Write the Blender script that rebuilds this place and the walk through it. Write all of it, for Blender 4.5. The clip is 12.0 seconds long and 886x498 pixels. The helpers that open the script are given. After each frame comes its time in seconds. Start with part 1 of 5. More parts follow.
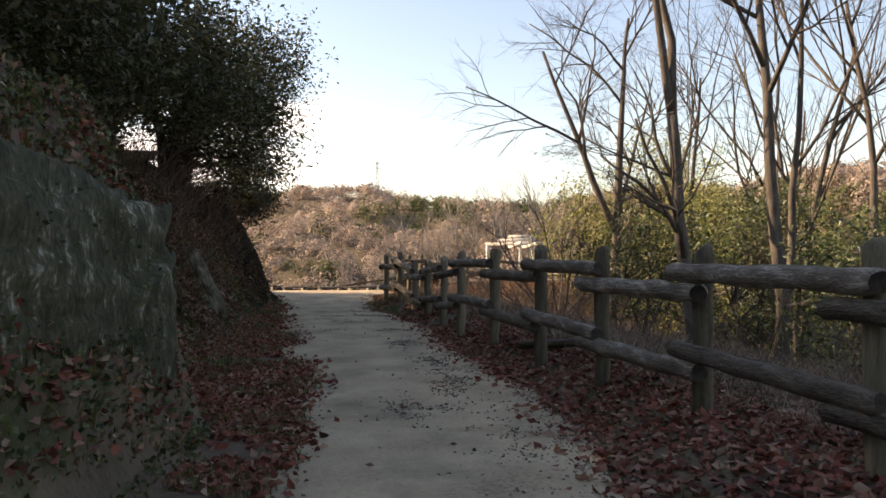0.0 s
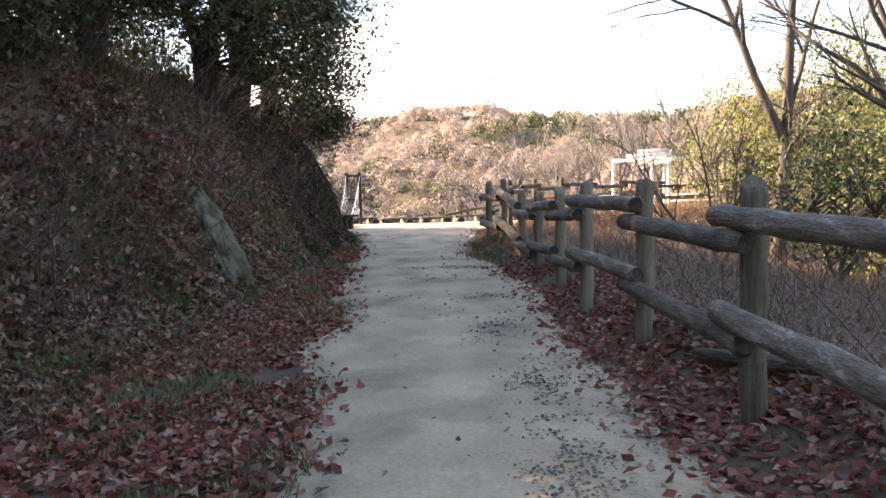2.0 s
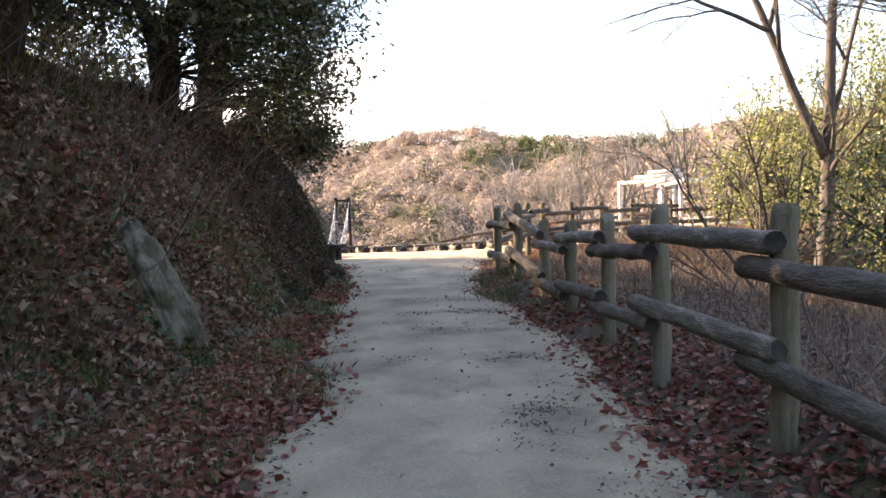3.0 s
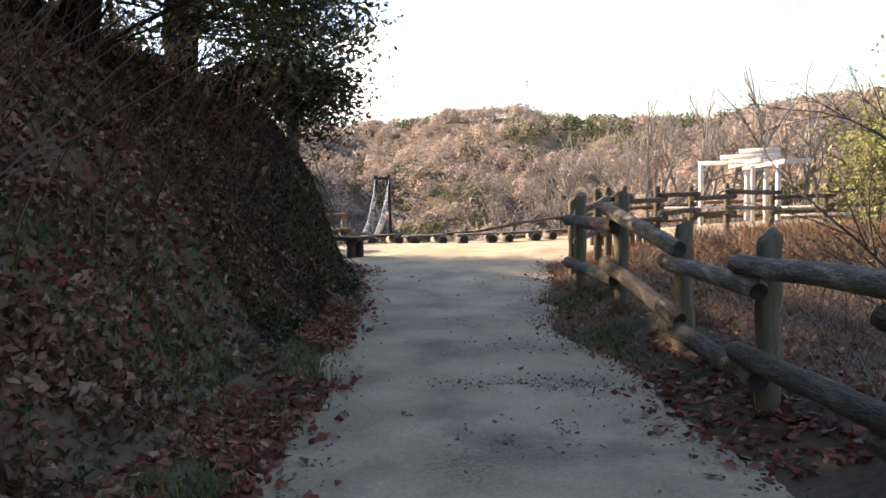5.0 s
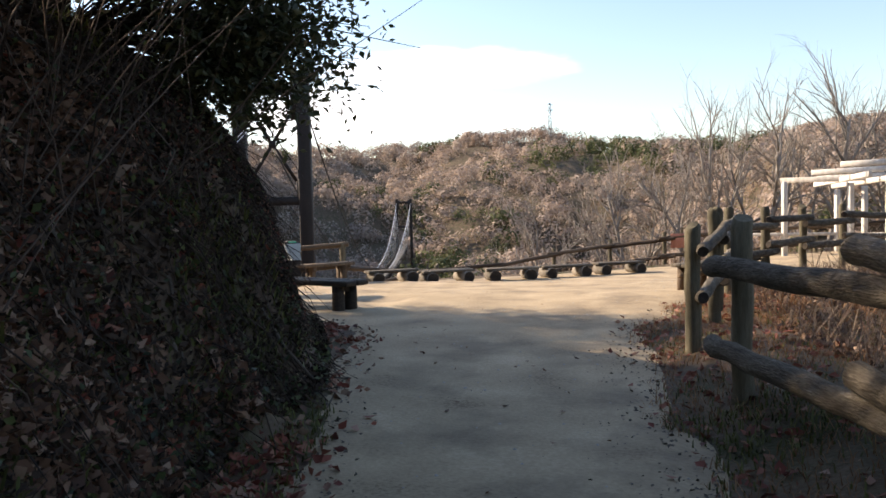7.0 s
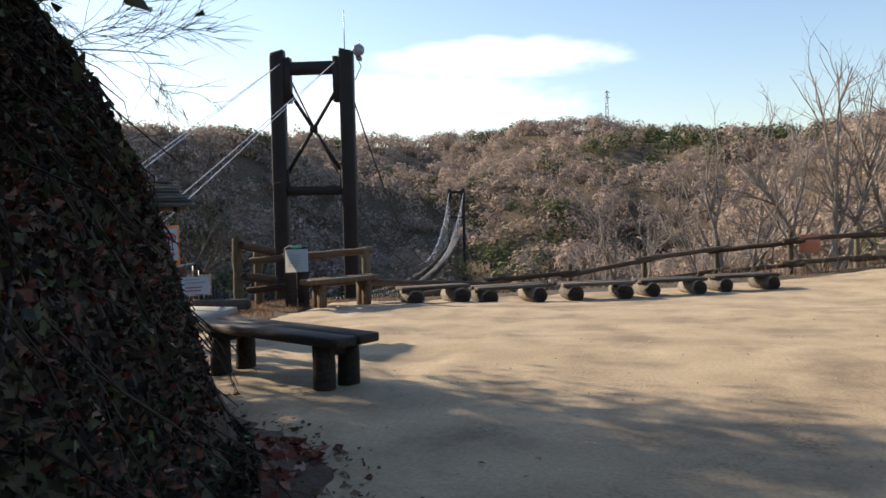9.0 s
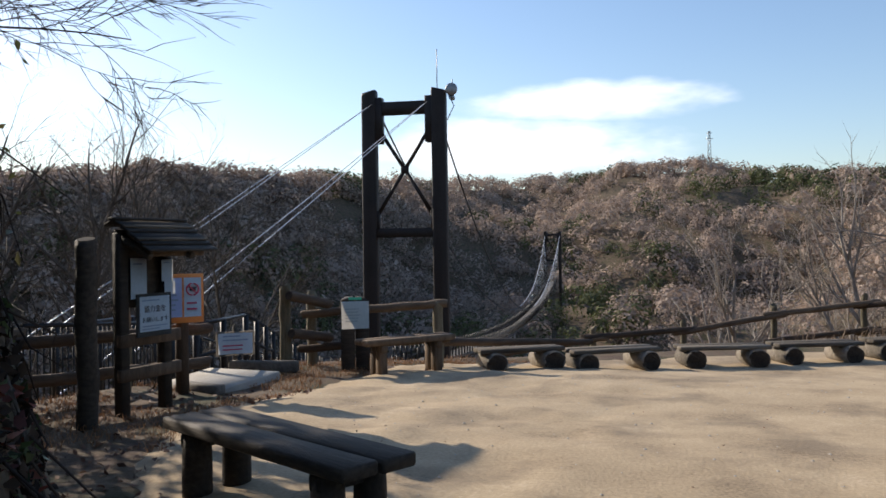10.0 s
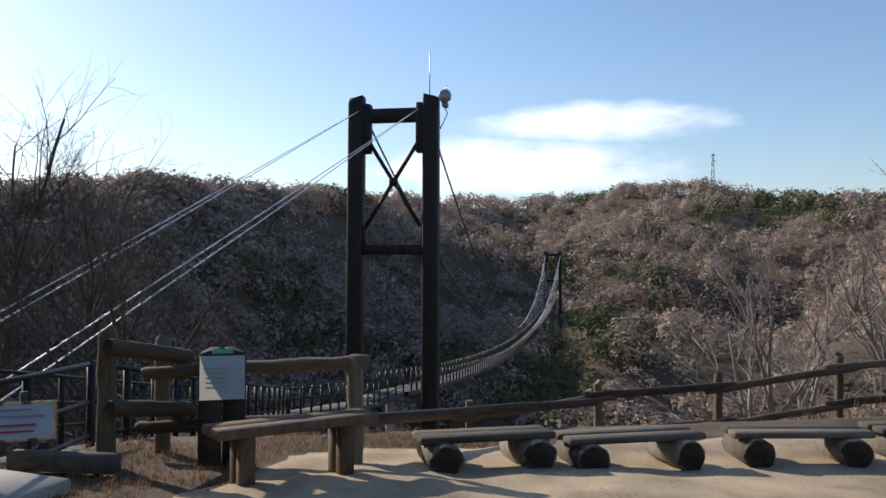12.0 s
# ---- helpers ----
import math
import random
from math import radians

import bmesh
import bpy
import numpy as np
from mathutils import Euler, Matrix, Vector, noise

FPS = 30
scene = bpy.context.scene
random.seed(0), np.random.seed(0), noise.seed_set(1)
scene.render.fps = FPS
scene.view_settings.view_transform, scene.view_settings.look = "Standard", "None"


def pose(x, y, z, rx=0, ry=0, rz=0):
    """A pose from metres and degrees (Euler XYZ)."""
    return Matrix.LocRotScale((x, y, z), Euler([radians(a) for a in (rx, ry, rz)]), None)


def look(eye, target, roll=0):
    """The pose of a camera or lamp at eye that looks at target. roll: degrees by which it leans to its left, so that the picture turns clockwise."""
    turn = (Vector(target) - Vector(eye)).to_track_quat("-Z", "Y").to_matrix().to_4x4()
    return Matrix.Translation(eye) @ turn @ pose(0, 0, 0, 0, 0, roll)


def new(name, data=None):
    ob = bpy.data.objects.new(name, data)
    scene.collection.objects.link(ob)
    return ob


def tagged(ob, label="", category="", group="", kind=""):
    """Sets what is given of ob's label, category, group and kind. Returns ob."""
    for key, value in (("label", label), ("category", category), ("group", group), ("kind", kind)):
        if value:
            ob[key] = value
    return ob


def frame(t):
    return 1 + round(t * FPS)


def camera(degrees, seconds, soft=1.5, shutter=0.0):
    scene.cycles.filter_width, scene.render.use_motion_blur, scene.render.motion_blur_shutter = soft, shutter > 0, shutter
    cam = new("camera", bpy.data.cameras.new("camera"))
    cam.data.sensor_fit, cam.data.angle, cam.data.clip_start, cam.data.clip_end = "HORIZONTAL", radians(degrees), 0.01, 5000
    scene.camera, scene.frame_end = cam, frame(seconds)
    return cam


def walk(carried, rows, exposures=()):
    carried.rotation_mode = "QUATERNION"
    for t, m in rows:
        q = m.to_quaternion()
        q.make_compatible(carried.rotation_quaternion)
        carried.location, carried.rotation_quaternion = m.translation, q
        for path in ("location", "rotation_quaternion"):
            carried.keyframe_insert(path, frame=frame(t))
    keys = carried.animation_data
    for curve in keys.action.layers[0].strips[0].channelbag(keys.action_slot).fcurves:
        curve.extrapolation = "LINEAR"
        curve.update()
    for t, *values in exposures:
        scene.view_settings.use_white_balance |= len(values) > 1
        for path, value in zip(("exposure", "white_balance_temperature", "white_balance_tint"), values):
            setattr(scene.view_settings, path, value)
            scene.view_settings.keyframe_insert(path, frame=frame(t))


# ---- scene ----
cam = camera(57.1, 12.0, soft=1.6)
PATH = [
    (0, (1.307, -2.246, 1.192), (1.339, -0.246, 1.222), 0.2),
    (0.5, (1.682, -1.056, 1.308), (1.507, 0.936, 1.27), 0.1),
    (1, (1.853, 0.099, 1.388), (1.49, 2.063, 1.287), -0.4),
    (1.5, (1.797, 1.221, 1.388), (1.513, 3.196, 1.255), -0.3),
    (2, (1.455, 2.392, 1.41), (1.191, 4.367, 1.244), -1.7),
    (2.5, (1.187, 3.552, 1.475), (0.941, 5.532, 1.331), -2.3),
    (3, (0.912, 4.787, 1.433), (0.674, 6.77, 1.325), -2.1),
    (3.2, (0.817, 5.277, 1.44), (0.585, 7.26, 1.332), -2.2),
    (4.8, (0.227, 9.097, 1.486), (-0.125, 11.061, 1.346), -0.9),
    (5, (0.131, 9.474, 1.519), (-0.205, 11.44, 1.362), -1.2),
    (5.5, (-0.078, 10.708, 1.493), (-0.409, 12.676, 1.368), -2.1),
    (6, (-0.156, 11.936, 1.465), (-0.532, 13.899, 1.381), -1.6),
    (6.5, (-0.431, 13.132, 1.481), (-0.828, 15.09, 1.398), -0.9),
    (6.7, (-0.577, 13.614, 1.465), (-0.966, 15.574, 1.38), -1.3),
    (8.3, (-1.464, 17.627, 1.474), (-1.851, 19.584, 1.324), -1.0),
    (8.5, (-1.559, 18.112, 1.479), (-1.95, 20.068, 1.334), -0.3),
    (9, (-1.897, 19.258, 1.524), (-2.412, 21.187, 1.405), -1.1),
    (9.5, (-2.222, 20.396, 1.516), (-2.863, 22.29, 1.459), -0.9),
    (10, (-2.377, 21.455, 1.536), (-3.114, 23.314, 1.525), -0.8),
    (10.5, (-2.549, 22.501, 1.592), (-3.36, 24.329, 1.592), -0.4),
    (11, (-2.769, 23.493, 1.638), (-3.602, 25.312, 1.647), 0.0),
    (11.2, (-2.878, 23.884, 1.621), (-3.725, 25.696, 1.634), 0.3),
    (11.5, (-2.964, 24.428, 1.608), (-3.792, 26.249, 1.61), 0.6),
    (12, (-3.225, 25.364, 1.585), (-3.964, 27.223, 1.618), 0.3),
]
EXPOSURES = [(0, 1.25, 8400, 22), (1.0, 1.95, 7900, 23), (1.5, 2.5, 7750, 23), (2.5, 2.5, 7500, 23), (3.2, 2.15, 7500, 23), (5.0, 1.75, 7300, 21), (6.5, 1.25, 7000, 18), (8.5, 0.75, 6800, 15), (9.5, 0.5, 6350, 14), (10.5, 0.3, 6100, 14), (12.0, 0.2, 5950, 14)]
walk(cam, [(t, look(eye, target, roll)) for t, eye, target, roll in PATH], EXPOSURES)

# ---- world, sun ----
SUN_AZ, SUN_EL = -73.0, 26.0
sun_way = Vector((math.sin(radians(SUN_AZ)) * math.cos(radians(SUN_EL)),
                  math.cos(radians(SUN_AZ)) * math.cos(radians(SUN_EL)), math.sin(radians(SUN_EL))))
sun = new("sun", bpy.data.lights.new("sun", "SUN"))
sun.data.energy, sun.data.angle, sun.data.color = 5.0, radians(0.6), (1.0, 0.87, 0.68)
sun.matrix_world = look(sun_way * 200, (0, 0, 0))
world = bpy.data.worlds.new("world")
scene.world = world
world.use_nodes = True
wn, wl = world.node_tree.nodes, world.node_tree.links
sky = wn.new("ShaderNodeTexSky")
sky.sky_type, sky.sun_disc = "NISHITA", False
sky.sun_elevation, sky.sun_rotation = radians(SUN_EL), radians(SUN_AZ)
sky.air_density, sky.dust_density, sky.ozone_density = 1.1, 0.6, 2.2
wn["Background"].inputs["Strength"].default_value = 0.125
# a bank of fair-weather cloud low over the hills
def node(kind, op=None, *values):
    m = wn.new("ShaderNode" + kind)
    if op:
        m.operation = op
    for i, v in enumerate(values):
        if isinstance(v, (int, float)):
            m.inputs[i].default_value = v
        elif v is not None:
            wl.new(v, m.inputs[i])
    return m.outputs[0]


coord = wn.new("ShaderNodeTexCoord")
sep = wn.new("ShaderNodeSeparateXYZ")
wl.new(coord.outputs["Generated"], sep.inputs[0])
cloud = wn.new("ShaderNodeTexNoise")
cloud.inputs["Scale"].default_value, cloud.inputs["Detail"].default_value = 7.0, 6.0
wmap = wn.new("ShaderNodeMapping")
wmap.inputs["Scale"].default_value = (1.0, 1.0, 3.0)
wl.new(coord.outputs["Generated"], wmap.inputs[0])
wl.new(wmap.outputs[0], cloud.inputs["Vector"])
az_ = node("Math", "ARCTAN2", sep.outputs["X"], sep.outputs["Y"])
density = None
for a0, wa, z0, wz in ((-0.19, 0.17, 0.166, 0.028), (-0.27, 0.2, 0.115, 0.045)):
    u = node("Math", "DIVIDE", node("Math", "SUBTRACT", az_, a0), wa)
    v = node("Math", "DIVIDE", node("Math", "SUBTRACT", sep.outputs["Z"], z0), wz)
    d2 = node("Math", "ADD", node("Math", "MULTIPLY", u, u), node("Math", "MULTIPLY", v, v))
    one = node("Math", "SUBTRACT", 1.0, d2)
    density = one if density is None else node("Math", "MAXIMUM", density, one)
density = node("Math", "ADD", density, node("Math", "MULTIPLY", node("Math", "SUBTRACT", cloud.outputs["Fac"], 0.5), 2.4))
cramp = wn.new("ShaderNodeMapRange")
cramp.interpolation_type = "SMOOTHSTEP"
for key, value in (("From Min", 0.0), ("From Max", 1.0), ("To Min", 0.0), ("To Max", 0.93)):
    cramp.inputs[key].default_value = value
wl.new(density, cramp.inputs["Value"])
cmix = wn.new("ShaderNodeMixRGB")
cmix.inputs[2].default_value = (9.5, 9.5, 9.6, 1)
wl.new(cramp.outputs[0], cmix.inputs[0])
wl.new(sky.outputs[0], cmix.inputs[1])
wl.new(cmix.outputs[0], wn["Background"].inputs["Color"])


# ---- materials ----
def mat(name, cols, scale=3.0, fine=40.0, stretch=(1, 1, 1), rough=0.8, bump=0.3, rand="", amount=0.35,
        spec=0.3, metal=0.0, leaf=0.0, local=False, dist=0.02, stain=None):
    """cols: 2 to 4 colours from dark to light, mixed by a coarse and a fine noise."""
    m = bpy.data.materials.new(name)
    m.use_nodes = True
    n, k = m.node_tree.nodes, m.node_tree.links
    bsdf = n["Principled BSDF"]
    if local:
        co = n.new("ShaderNodeTexCoord").outputs["Object"]
    else:
        co = n.new("ShaderNodeNewGeometry").outputs["Position"]
    mp = n.new("ShaderNodeMapping")
    mp.inputs["Scale"].default_value = stretch
    k.new(co, mp.inputs[0])
    a, b = n.new("ShaderNodeTexNoise"), n.new("ShaderNodeTexNoise")
    a.inputs["Scale"].default_value, a.inputs["Detail"].default_value = scale, 6.0
    b.inputs["Scale"].default_value, b.inputs["Detail"].default_value = fine, 4.0
    k.new(mp.outputs[0], a.inputs["Vector"])
    k.new(mp.outputs[0], b.inputs["Vector"])
    add = n.new("ShaderNodeMix")
    add.inputs["Factor"].default_value = 0.4
    k.new(a.outputs["Fac"], add.inputs["A"])
    k.new(b.outputs["Fac"], add.inputs["B"])
    fac = add.outputs["Result"]
    if rand:
        if rand == "object":
            r = n.new("ShaderNodeObjectInfo").outputs["Random"]
        else:
            r = n.new("ShaderNodeNewGeometry").outputs["Random Per Island"]
        mx = n.new("ShaderNodeMix")
        mx.inputs["Factor"].default_value = amount
        k.new(fac, mx.inputs["A"])
        k.new(r, mx.inputs["B"])
        fac = mx.outputs["Result"]
    ramp = n.new("ShaderNodeValToRGB")
    els = ramp.color_ramp.elements
    lo, hi = (0.08, 0.92) if amount > 0.6 and rand else (0.3, 0.7)
    while len(els) < len(cols):
        els.new(0.5)
    for i, c in enumerate(cols):
        els[i].position = lo + (hi - lo) * i / (len(cols) - 1)
        els[i].color = (*c, 1)
    k.new(fac, ramp.inputs[0])
    colour = ramp.outputs[0]
    if stain:
        # blotches of another colour: (colour, size, where they begin, where they are full, strength)
        c, size, s0, s1, most = stain
        blot, fade, over = n.new("ShaderNodeTexNoise"), n.new("ShaderNodeMapRange"), n.new("ShaderNodeMixRGB")
        blot.inputs["Scale"].default_value, blot.inputs["Detail"].default_value, blot.inputs["Roughness"].default_value = size, 8.0, 0.62
        for key, value in (("From Min", s0), ("From Max", s1), ("To Min", 0.0), ("To Max", most)):
            fade.inputs[key].default_value = value
        k.new(co, blot.inputs["Vector"])
        k.new(blot.outputs["Fac"], fade.inputs["Value"])
        k.new(fade.outputs[0], over.inputs[0])
        k.new(colour, over.inputs[1])
        over.inputs[2].default_value = (*c, 1)
        colour = over.outputs[0]
    k.new(colour, bsdf.inputs["Base Color"])
    bsdf.inputs["Roughness"].default_value = rough
    bsdf.inputs["Specular IOR Level"].default_value = spec
    bsdf.inputs["Metallic"].default_value = metal
    if bump:
        bp = n.new("ShaderNodeBump")
        bp.inputs["Strength"].default_value, bp.inputs["Distance"].default_value = bump, dist
        k.new(add.outputs["Result"], bp.inputs["Height"])
        k.new(bp.outputs[0], bsdf.inputs["Normal"])
    if leaf:
        tr = n.new("ShaderNodeBsdfTranslucent")
        mix = n.new("ShaderNodeMixShader")
        mix.inputs[0].default_value = leaf
        k.new(ramp.outputs[0], tr.inputs["Color"])
        k.new(bsdf.outputs[0], mix.inputs[1])
        k.new(tr.outputs[0], mix.inputs[2])
        k.new(mix.outputs[0], n["Material Output"].inputs["Surface"])
    return m


SOIL = mat("litter_soil", [(0.05, 0.034, 0.025), (0.10, 0.066, 0.045), (0.12, 0.09, 0.055), (0.17, 0.12, 0.08)], 1.3, 22, rough=0.95, bump=0.8, dist=0.05, stain=((0.035, 0.042, 0.014), 0.9, 0.5, 0.6, 0.75))
SAND = mat("packed_sand", [(0.2, 0.15, 0.094), (0.36, 0.278, 0.178), (0.44, 0.344, 0.222), (0.53, 0.424, 0.288)], 1.4, 38, rough=0.95, bump=0.5, dist=0.025, stain=((0.17, 0.132, 0.092), 1.1, 0.5, 0.66, 0.65))
# near-black: the shade on the bank's end is put into this leaf colour
SHADEMOULD = mat("leaf_mould", [(0.016, 0.011, 0.009), (0.04, 0.027, 0.019), (0.085, 0.056, 0.038)], 3, 12, rough=0.95, bump=0, rand="island", amount=0.7)
MUD = mat("damp_soil", [(0.05, 0.04, 0.033), (0.12, 0.1, 0.08), (0.2, 0.17, 0.14)], 4, 40, rough=0.8, bump=0.6)
SHEET = mat("faded_sheet", [(0.62, 0.565, 0.46), (0.7, 0.64, 0.53), (0.75, 0.69, 0.585)], 3, 40, rough=0.7, bump=0.1)
ROCK = mat("clay_rock", [(0.06, 0.05, 0.034), (0.125, 0.108, 0.075), (0.2, 0.175, 0.128)], 3.5, 18, stretch=(1, 1, 0.4), rough=0.95, bump=1.0, dist=0.08, stain=((0.045, 0.042, 0.02), 4.5, 0.46, 0.58, 0.9))
MOSSROCK = mat("mossy_rock", [(0.012, 0.013, 0.007), (0.03, 0.033, 0.015), (0.07, 0.065, 0.038), (0.34, 0.34, 0.28)], 7, 30, stretch=(1, 1, 0.7), rough=0.95, bump=1.0, dist=0.06)
LOG = mat("weathered_log", [(0.025, 0.02, 0.015), (0.09, 0.073, 0.053), (0.17, 0.143, 0.108), (0.44, 0.40, 0.34)], 4.5, 26, stretch=(4, 4, 0.8), rough=0.9, bump=1.0, dist=0.05, rand="object", amount=0.15, local=True)
POSTWOOD = mat("aged_post_wood", [(0.045, 0.04, 0.026), (0.13, 0.112, 0.072), (0.23, 0.2, 0.14)], 4, 30, stretch=(6, 6, 0.6), rough=0.85, bump=0.6, rand="object", amount=0.2, local=True)
ENDGRAIN = mat("dark_end_grain", [(0.012, 0.01, 0.008), (0.035, 0.028, 0.022), (0.07, 0.055, 0.04)], 9, 60, rough=0.95, bump=0.6, local=True)
DARKWOOD = mat("dark_stained_wood", [(0.012, 0.01, 0.008), (0.03, 0.024, 0.018), (0.07, 0.055, 0.04)], 5, 40, stretch=(0.6, 6, 6), rough=0.7, bump=0.5, rand="object", amount=0.2, local=True)
GREYWOOD = mat("grey_plank", [(0.06, 0.05, 0.038), (0.14, 0.12, 0.093), (0.25, 0.216, 0.172)], 4, 40, stretch=(0.6, 6, 6), rough=0.85, bump=0.6, rand="object", amount=0.3, local=True)
BROWNWOOD = mat("brown_timber", [(0.04, 0.027, 0.018), (0.10, 0.068, 0.044), (0.18, 0.13, 0.085)], 4, 40, stretch=(4, 4, 0.6), rough=0.8, bump=0.5, rand="object", amount=0.25, local=True)
TOWER = mat("dark_brown_tower_paint", [(0.010, 0.007, 0.0055), (0.02, 0.013, 0.010), (0.032, 0.021, 0.016)], 0.6, 8, rough=0.55, bump=0.15)
STEELDARK = mat("black_steel", [(0.012, 0.012, 0.013), (0.03, 0.03, 0.032)], 3, 30, rough=0.5, bump=0.1, metal=0.3)
CABLE = mat("galvanised_cable", [(0.45, 0.46, 0.48), (0.7, 0.71, 0.73)], 5, 60, rough=0.45, bump=0.2, metal=0.4)
DARKCABLE = mat("dark_cable", [(0.03, 0.028, 0.026), (0.07, 0.065, 0.06)], 5, 60, rough=0.6, bump=0.2)
WHITEWOOD = mat("bleached_timber", [(0.42, 0.38, 0.33), (0.62, 0.58, 0.52), (0.76, 0.73, 0.68)], 3, 30, stretch=(4, 4, 0.6), rough=0.8, bump=0.4, rand="object", amount=0.2, local=True)
CONCRETE = mat("pale_concrete", [(0.27, 0.25, 0.215), (0.37, 0.345, 0.30), (0.44, 0.415, 0.36)], 2, 40, rough=0.9, bump=0.25)
KERB = mat("dark_kerb_timber", [(0.05, 0.045, 0.04), (0.11, 0.1, 0.085), (0.18, 0.165, 0.14)], 4, 30, rough=0.9, bump=0.5)
PAPER = mat("weathered_paper", [(0.68, 0.66, 0.6), (0.79, 0.77, 0.72), (0.86, 0.84, 0.8)], 3, 40, rough=0.6, bump=0.1)
ORANGE = mat("orange_board", [(0.62, 0.22, 0.06), (0.75, 0.30, 0.09)], 4, 40, rough=0.6, bump=0.1)
REDBOARD = mat("faded_red_board", [(0.42, 0.16, 0.1), (0.55, 0.25, 0.17)], 6, 40, rough=0.7, bump=0.1)
INK = mat("black_ink", [(0.03, 0.03, 0.035), (0.06, 0.06, 0.07)], 10, 60, rough=0.7, bump=0)
FAINTINK = mat("washed_out_ink", [(0.5, 0.46, 0.39), (0.58, 0.53, 0.45)], 10, 60, rough=0.7, bump=0)
PALEINK = mat("faded_ink", [(0.38, 0.38, 0.42), (0.5, 0.5, 0.53)], 10, 60, rough=0.7, bump=0)
REDINK = mat("red_ink", [(0.55, 0.06, 0.1), (0.68, 0.12, 0.16)], 10, 60, rough=0.7, bump=0)
LILAC = mat("lilac_tint_paper", [(0.55, 0.53, 0.68), (0.66, 0.64, 0.76)], 5, 40, rough=0.6, bump=0)
TEAL = mat("teal_tape", [(0.02, 0.16, 0.12), (0.04, 0.24, 0.18)], 5, 40, rough=0.6, bump=0)
GREYSHELL = mat("grey_metal_shell", [(0.22, 0.22, 0.22), (0.36, 0.36, 0.36)], 6, 40, rough=0.4, bump=0.05, metal=0.5)
BARK = mat("grey_brown_bark", [(0.045, 0.036, 0.028), (0.1, 0.082, 0.065), (0.17, 0.145, 0.118)], 4, 30, stretch=(3, 3, 0.6), rough=0.95, bump=1.0, dist=0.03)
DARKBARK = mat("dark_bark", [(0.02, 0.016, 0.012), (0.045, 0.036, 0.028), (0.08, 0.066, 0.05)], 4, 30, stretch=(3, 3, 0.6), rough=0.95, bump=1.0, dist=0.03)
PALEBARK = mat("pale_bark", [(0.16, 0.13, 0.11), (0.28, 0.245, 0.21), (0.42, 0.385, 0.34)], 3, 25, stretch=(2, 2, 0.7), rough=0.9, bump=0.6)
TWIG = mat("twig_bark", [(0.05, 0.036, 0.03), (0.11, 0.08, 0.062), (0.17, 0.125, 0.1)], 5, 30, rough=0.95, bump=0, rand="island", amount=0.5)
EVERGREEN = mat("dark_evergreen_leaf", [(0.022, 0.032, 0.014), (0.042, 0.055, 0.02), (0.075, 0.085, 0.034), (0.13, 0.105, 0.05)], 1.2, 8, rough=0.45, bump=0, rand="island", amount=0.65, leaf=0.3, spec=0.5)
BUSHLEAF = mat("yellow_green_leaf", [(0.10, 0.12, 0.03), (0.22, 0.24, 0.06), (0.33, 0.33, 0.1), (0.42, 0.4, 0.15)], 0.8, 8, rough=0.5, bump=0, rand="island", amount=0.6, leaf=0.4, spec=0.4)
DARKBUSHLEAF = mat("mid_green_leaf", [(0.025, 0.04, 0.016), (0.06, 0.085, 0.028), (0.12, 0.145, 0.05)], 0.8, 8, rough=0.45, bump=0, rand="island", amount=0.6, leaf=0.35, spec=0.5)
REDLEAF = mat("fallen_leaf", [(0.07, 0.026, 0.02), (0.2, 0.05, 0.033), (0.27, 0.1, 0.06), (0.38, 0.25, 0.18)], 1.0, 9, rough=0.7, bump=0, rand="island", amount=0.8, leaf=0.1)
BROWNLEAF = mat("brown_leaf", [(0.045, 0.027, 0.019), (0.12, 0.062, 0.04), (0.2, 0.11, 0.068), (0.33, 0.225, 0.155)], 1.0, 9, rough=0.75, bump=0, rand="island", amount=0.8, leaf=0.1)
GREENBLADE = mat("green_blade", [(0.05, 0.055, 0.02), (0.11, 0.12, 0.035), (0.18, 0.185, 0.06)], 1.0, 9, rough=0.7, bump=0, rand="island", amount=0.7, leaf=0.2)
DRYGRASS = mat("dry_grass_blade", [(0.09, 0.06, 0.042), (0.17, 0.118, 0.08), (0.3, 0.222, 0.155)], 1.0, 9, rough=0.8, bump=0, rand="island", amount=0.7, leaf=0.25)
ORANGEGRASS = mat("rusty_grass_blade", [(0.14, 0.066, 0.03), (0.26, 0.132, 0.06), (0.38, 0.22, 0.11)], 1.0, 9, rough=0.8, bump=0, rand="island", amount=0.7, leaf=0.25)
FOREST = mat("winter_forest", [(0.17, 0.13, 0.105), (0.31, 0.24, 0.195), (0.42, 0.335, 0.275), (0.5, 0.415, 0.345)], 0.10, 1.6, stretch=(1, 1, 0.6), rough=0.95, bump=0, rand="island", amount=0.1, leaf=0.35)
FORESTGREEN = mat("green_forest", [(0.03, 0.043, 0.024), (0.065, 0.08, 0.036), (0.12, 0.128, 0.052), (0.21, 0.2, 0.085)], 0.06, 1.6, rough=0.9, bump=0, rand="island", amount=0.1, leaf=0.2)


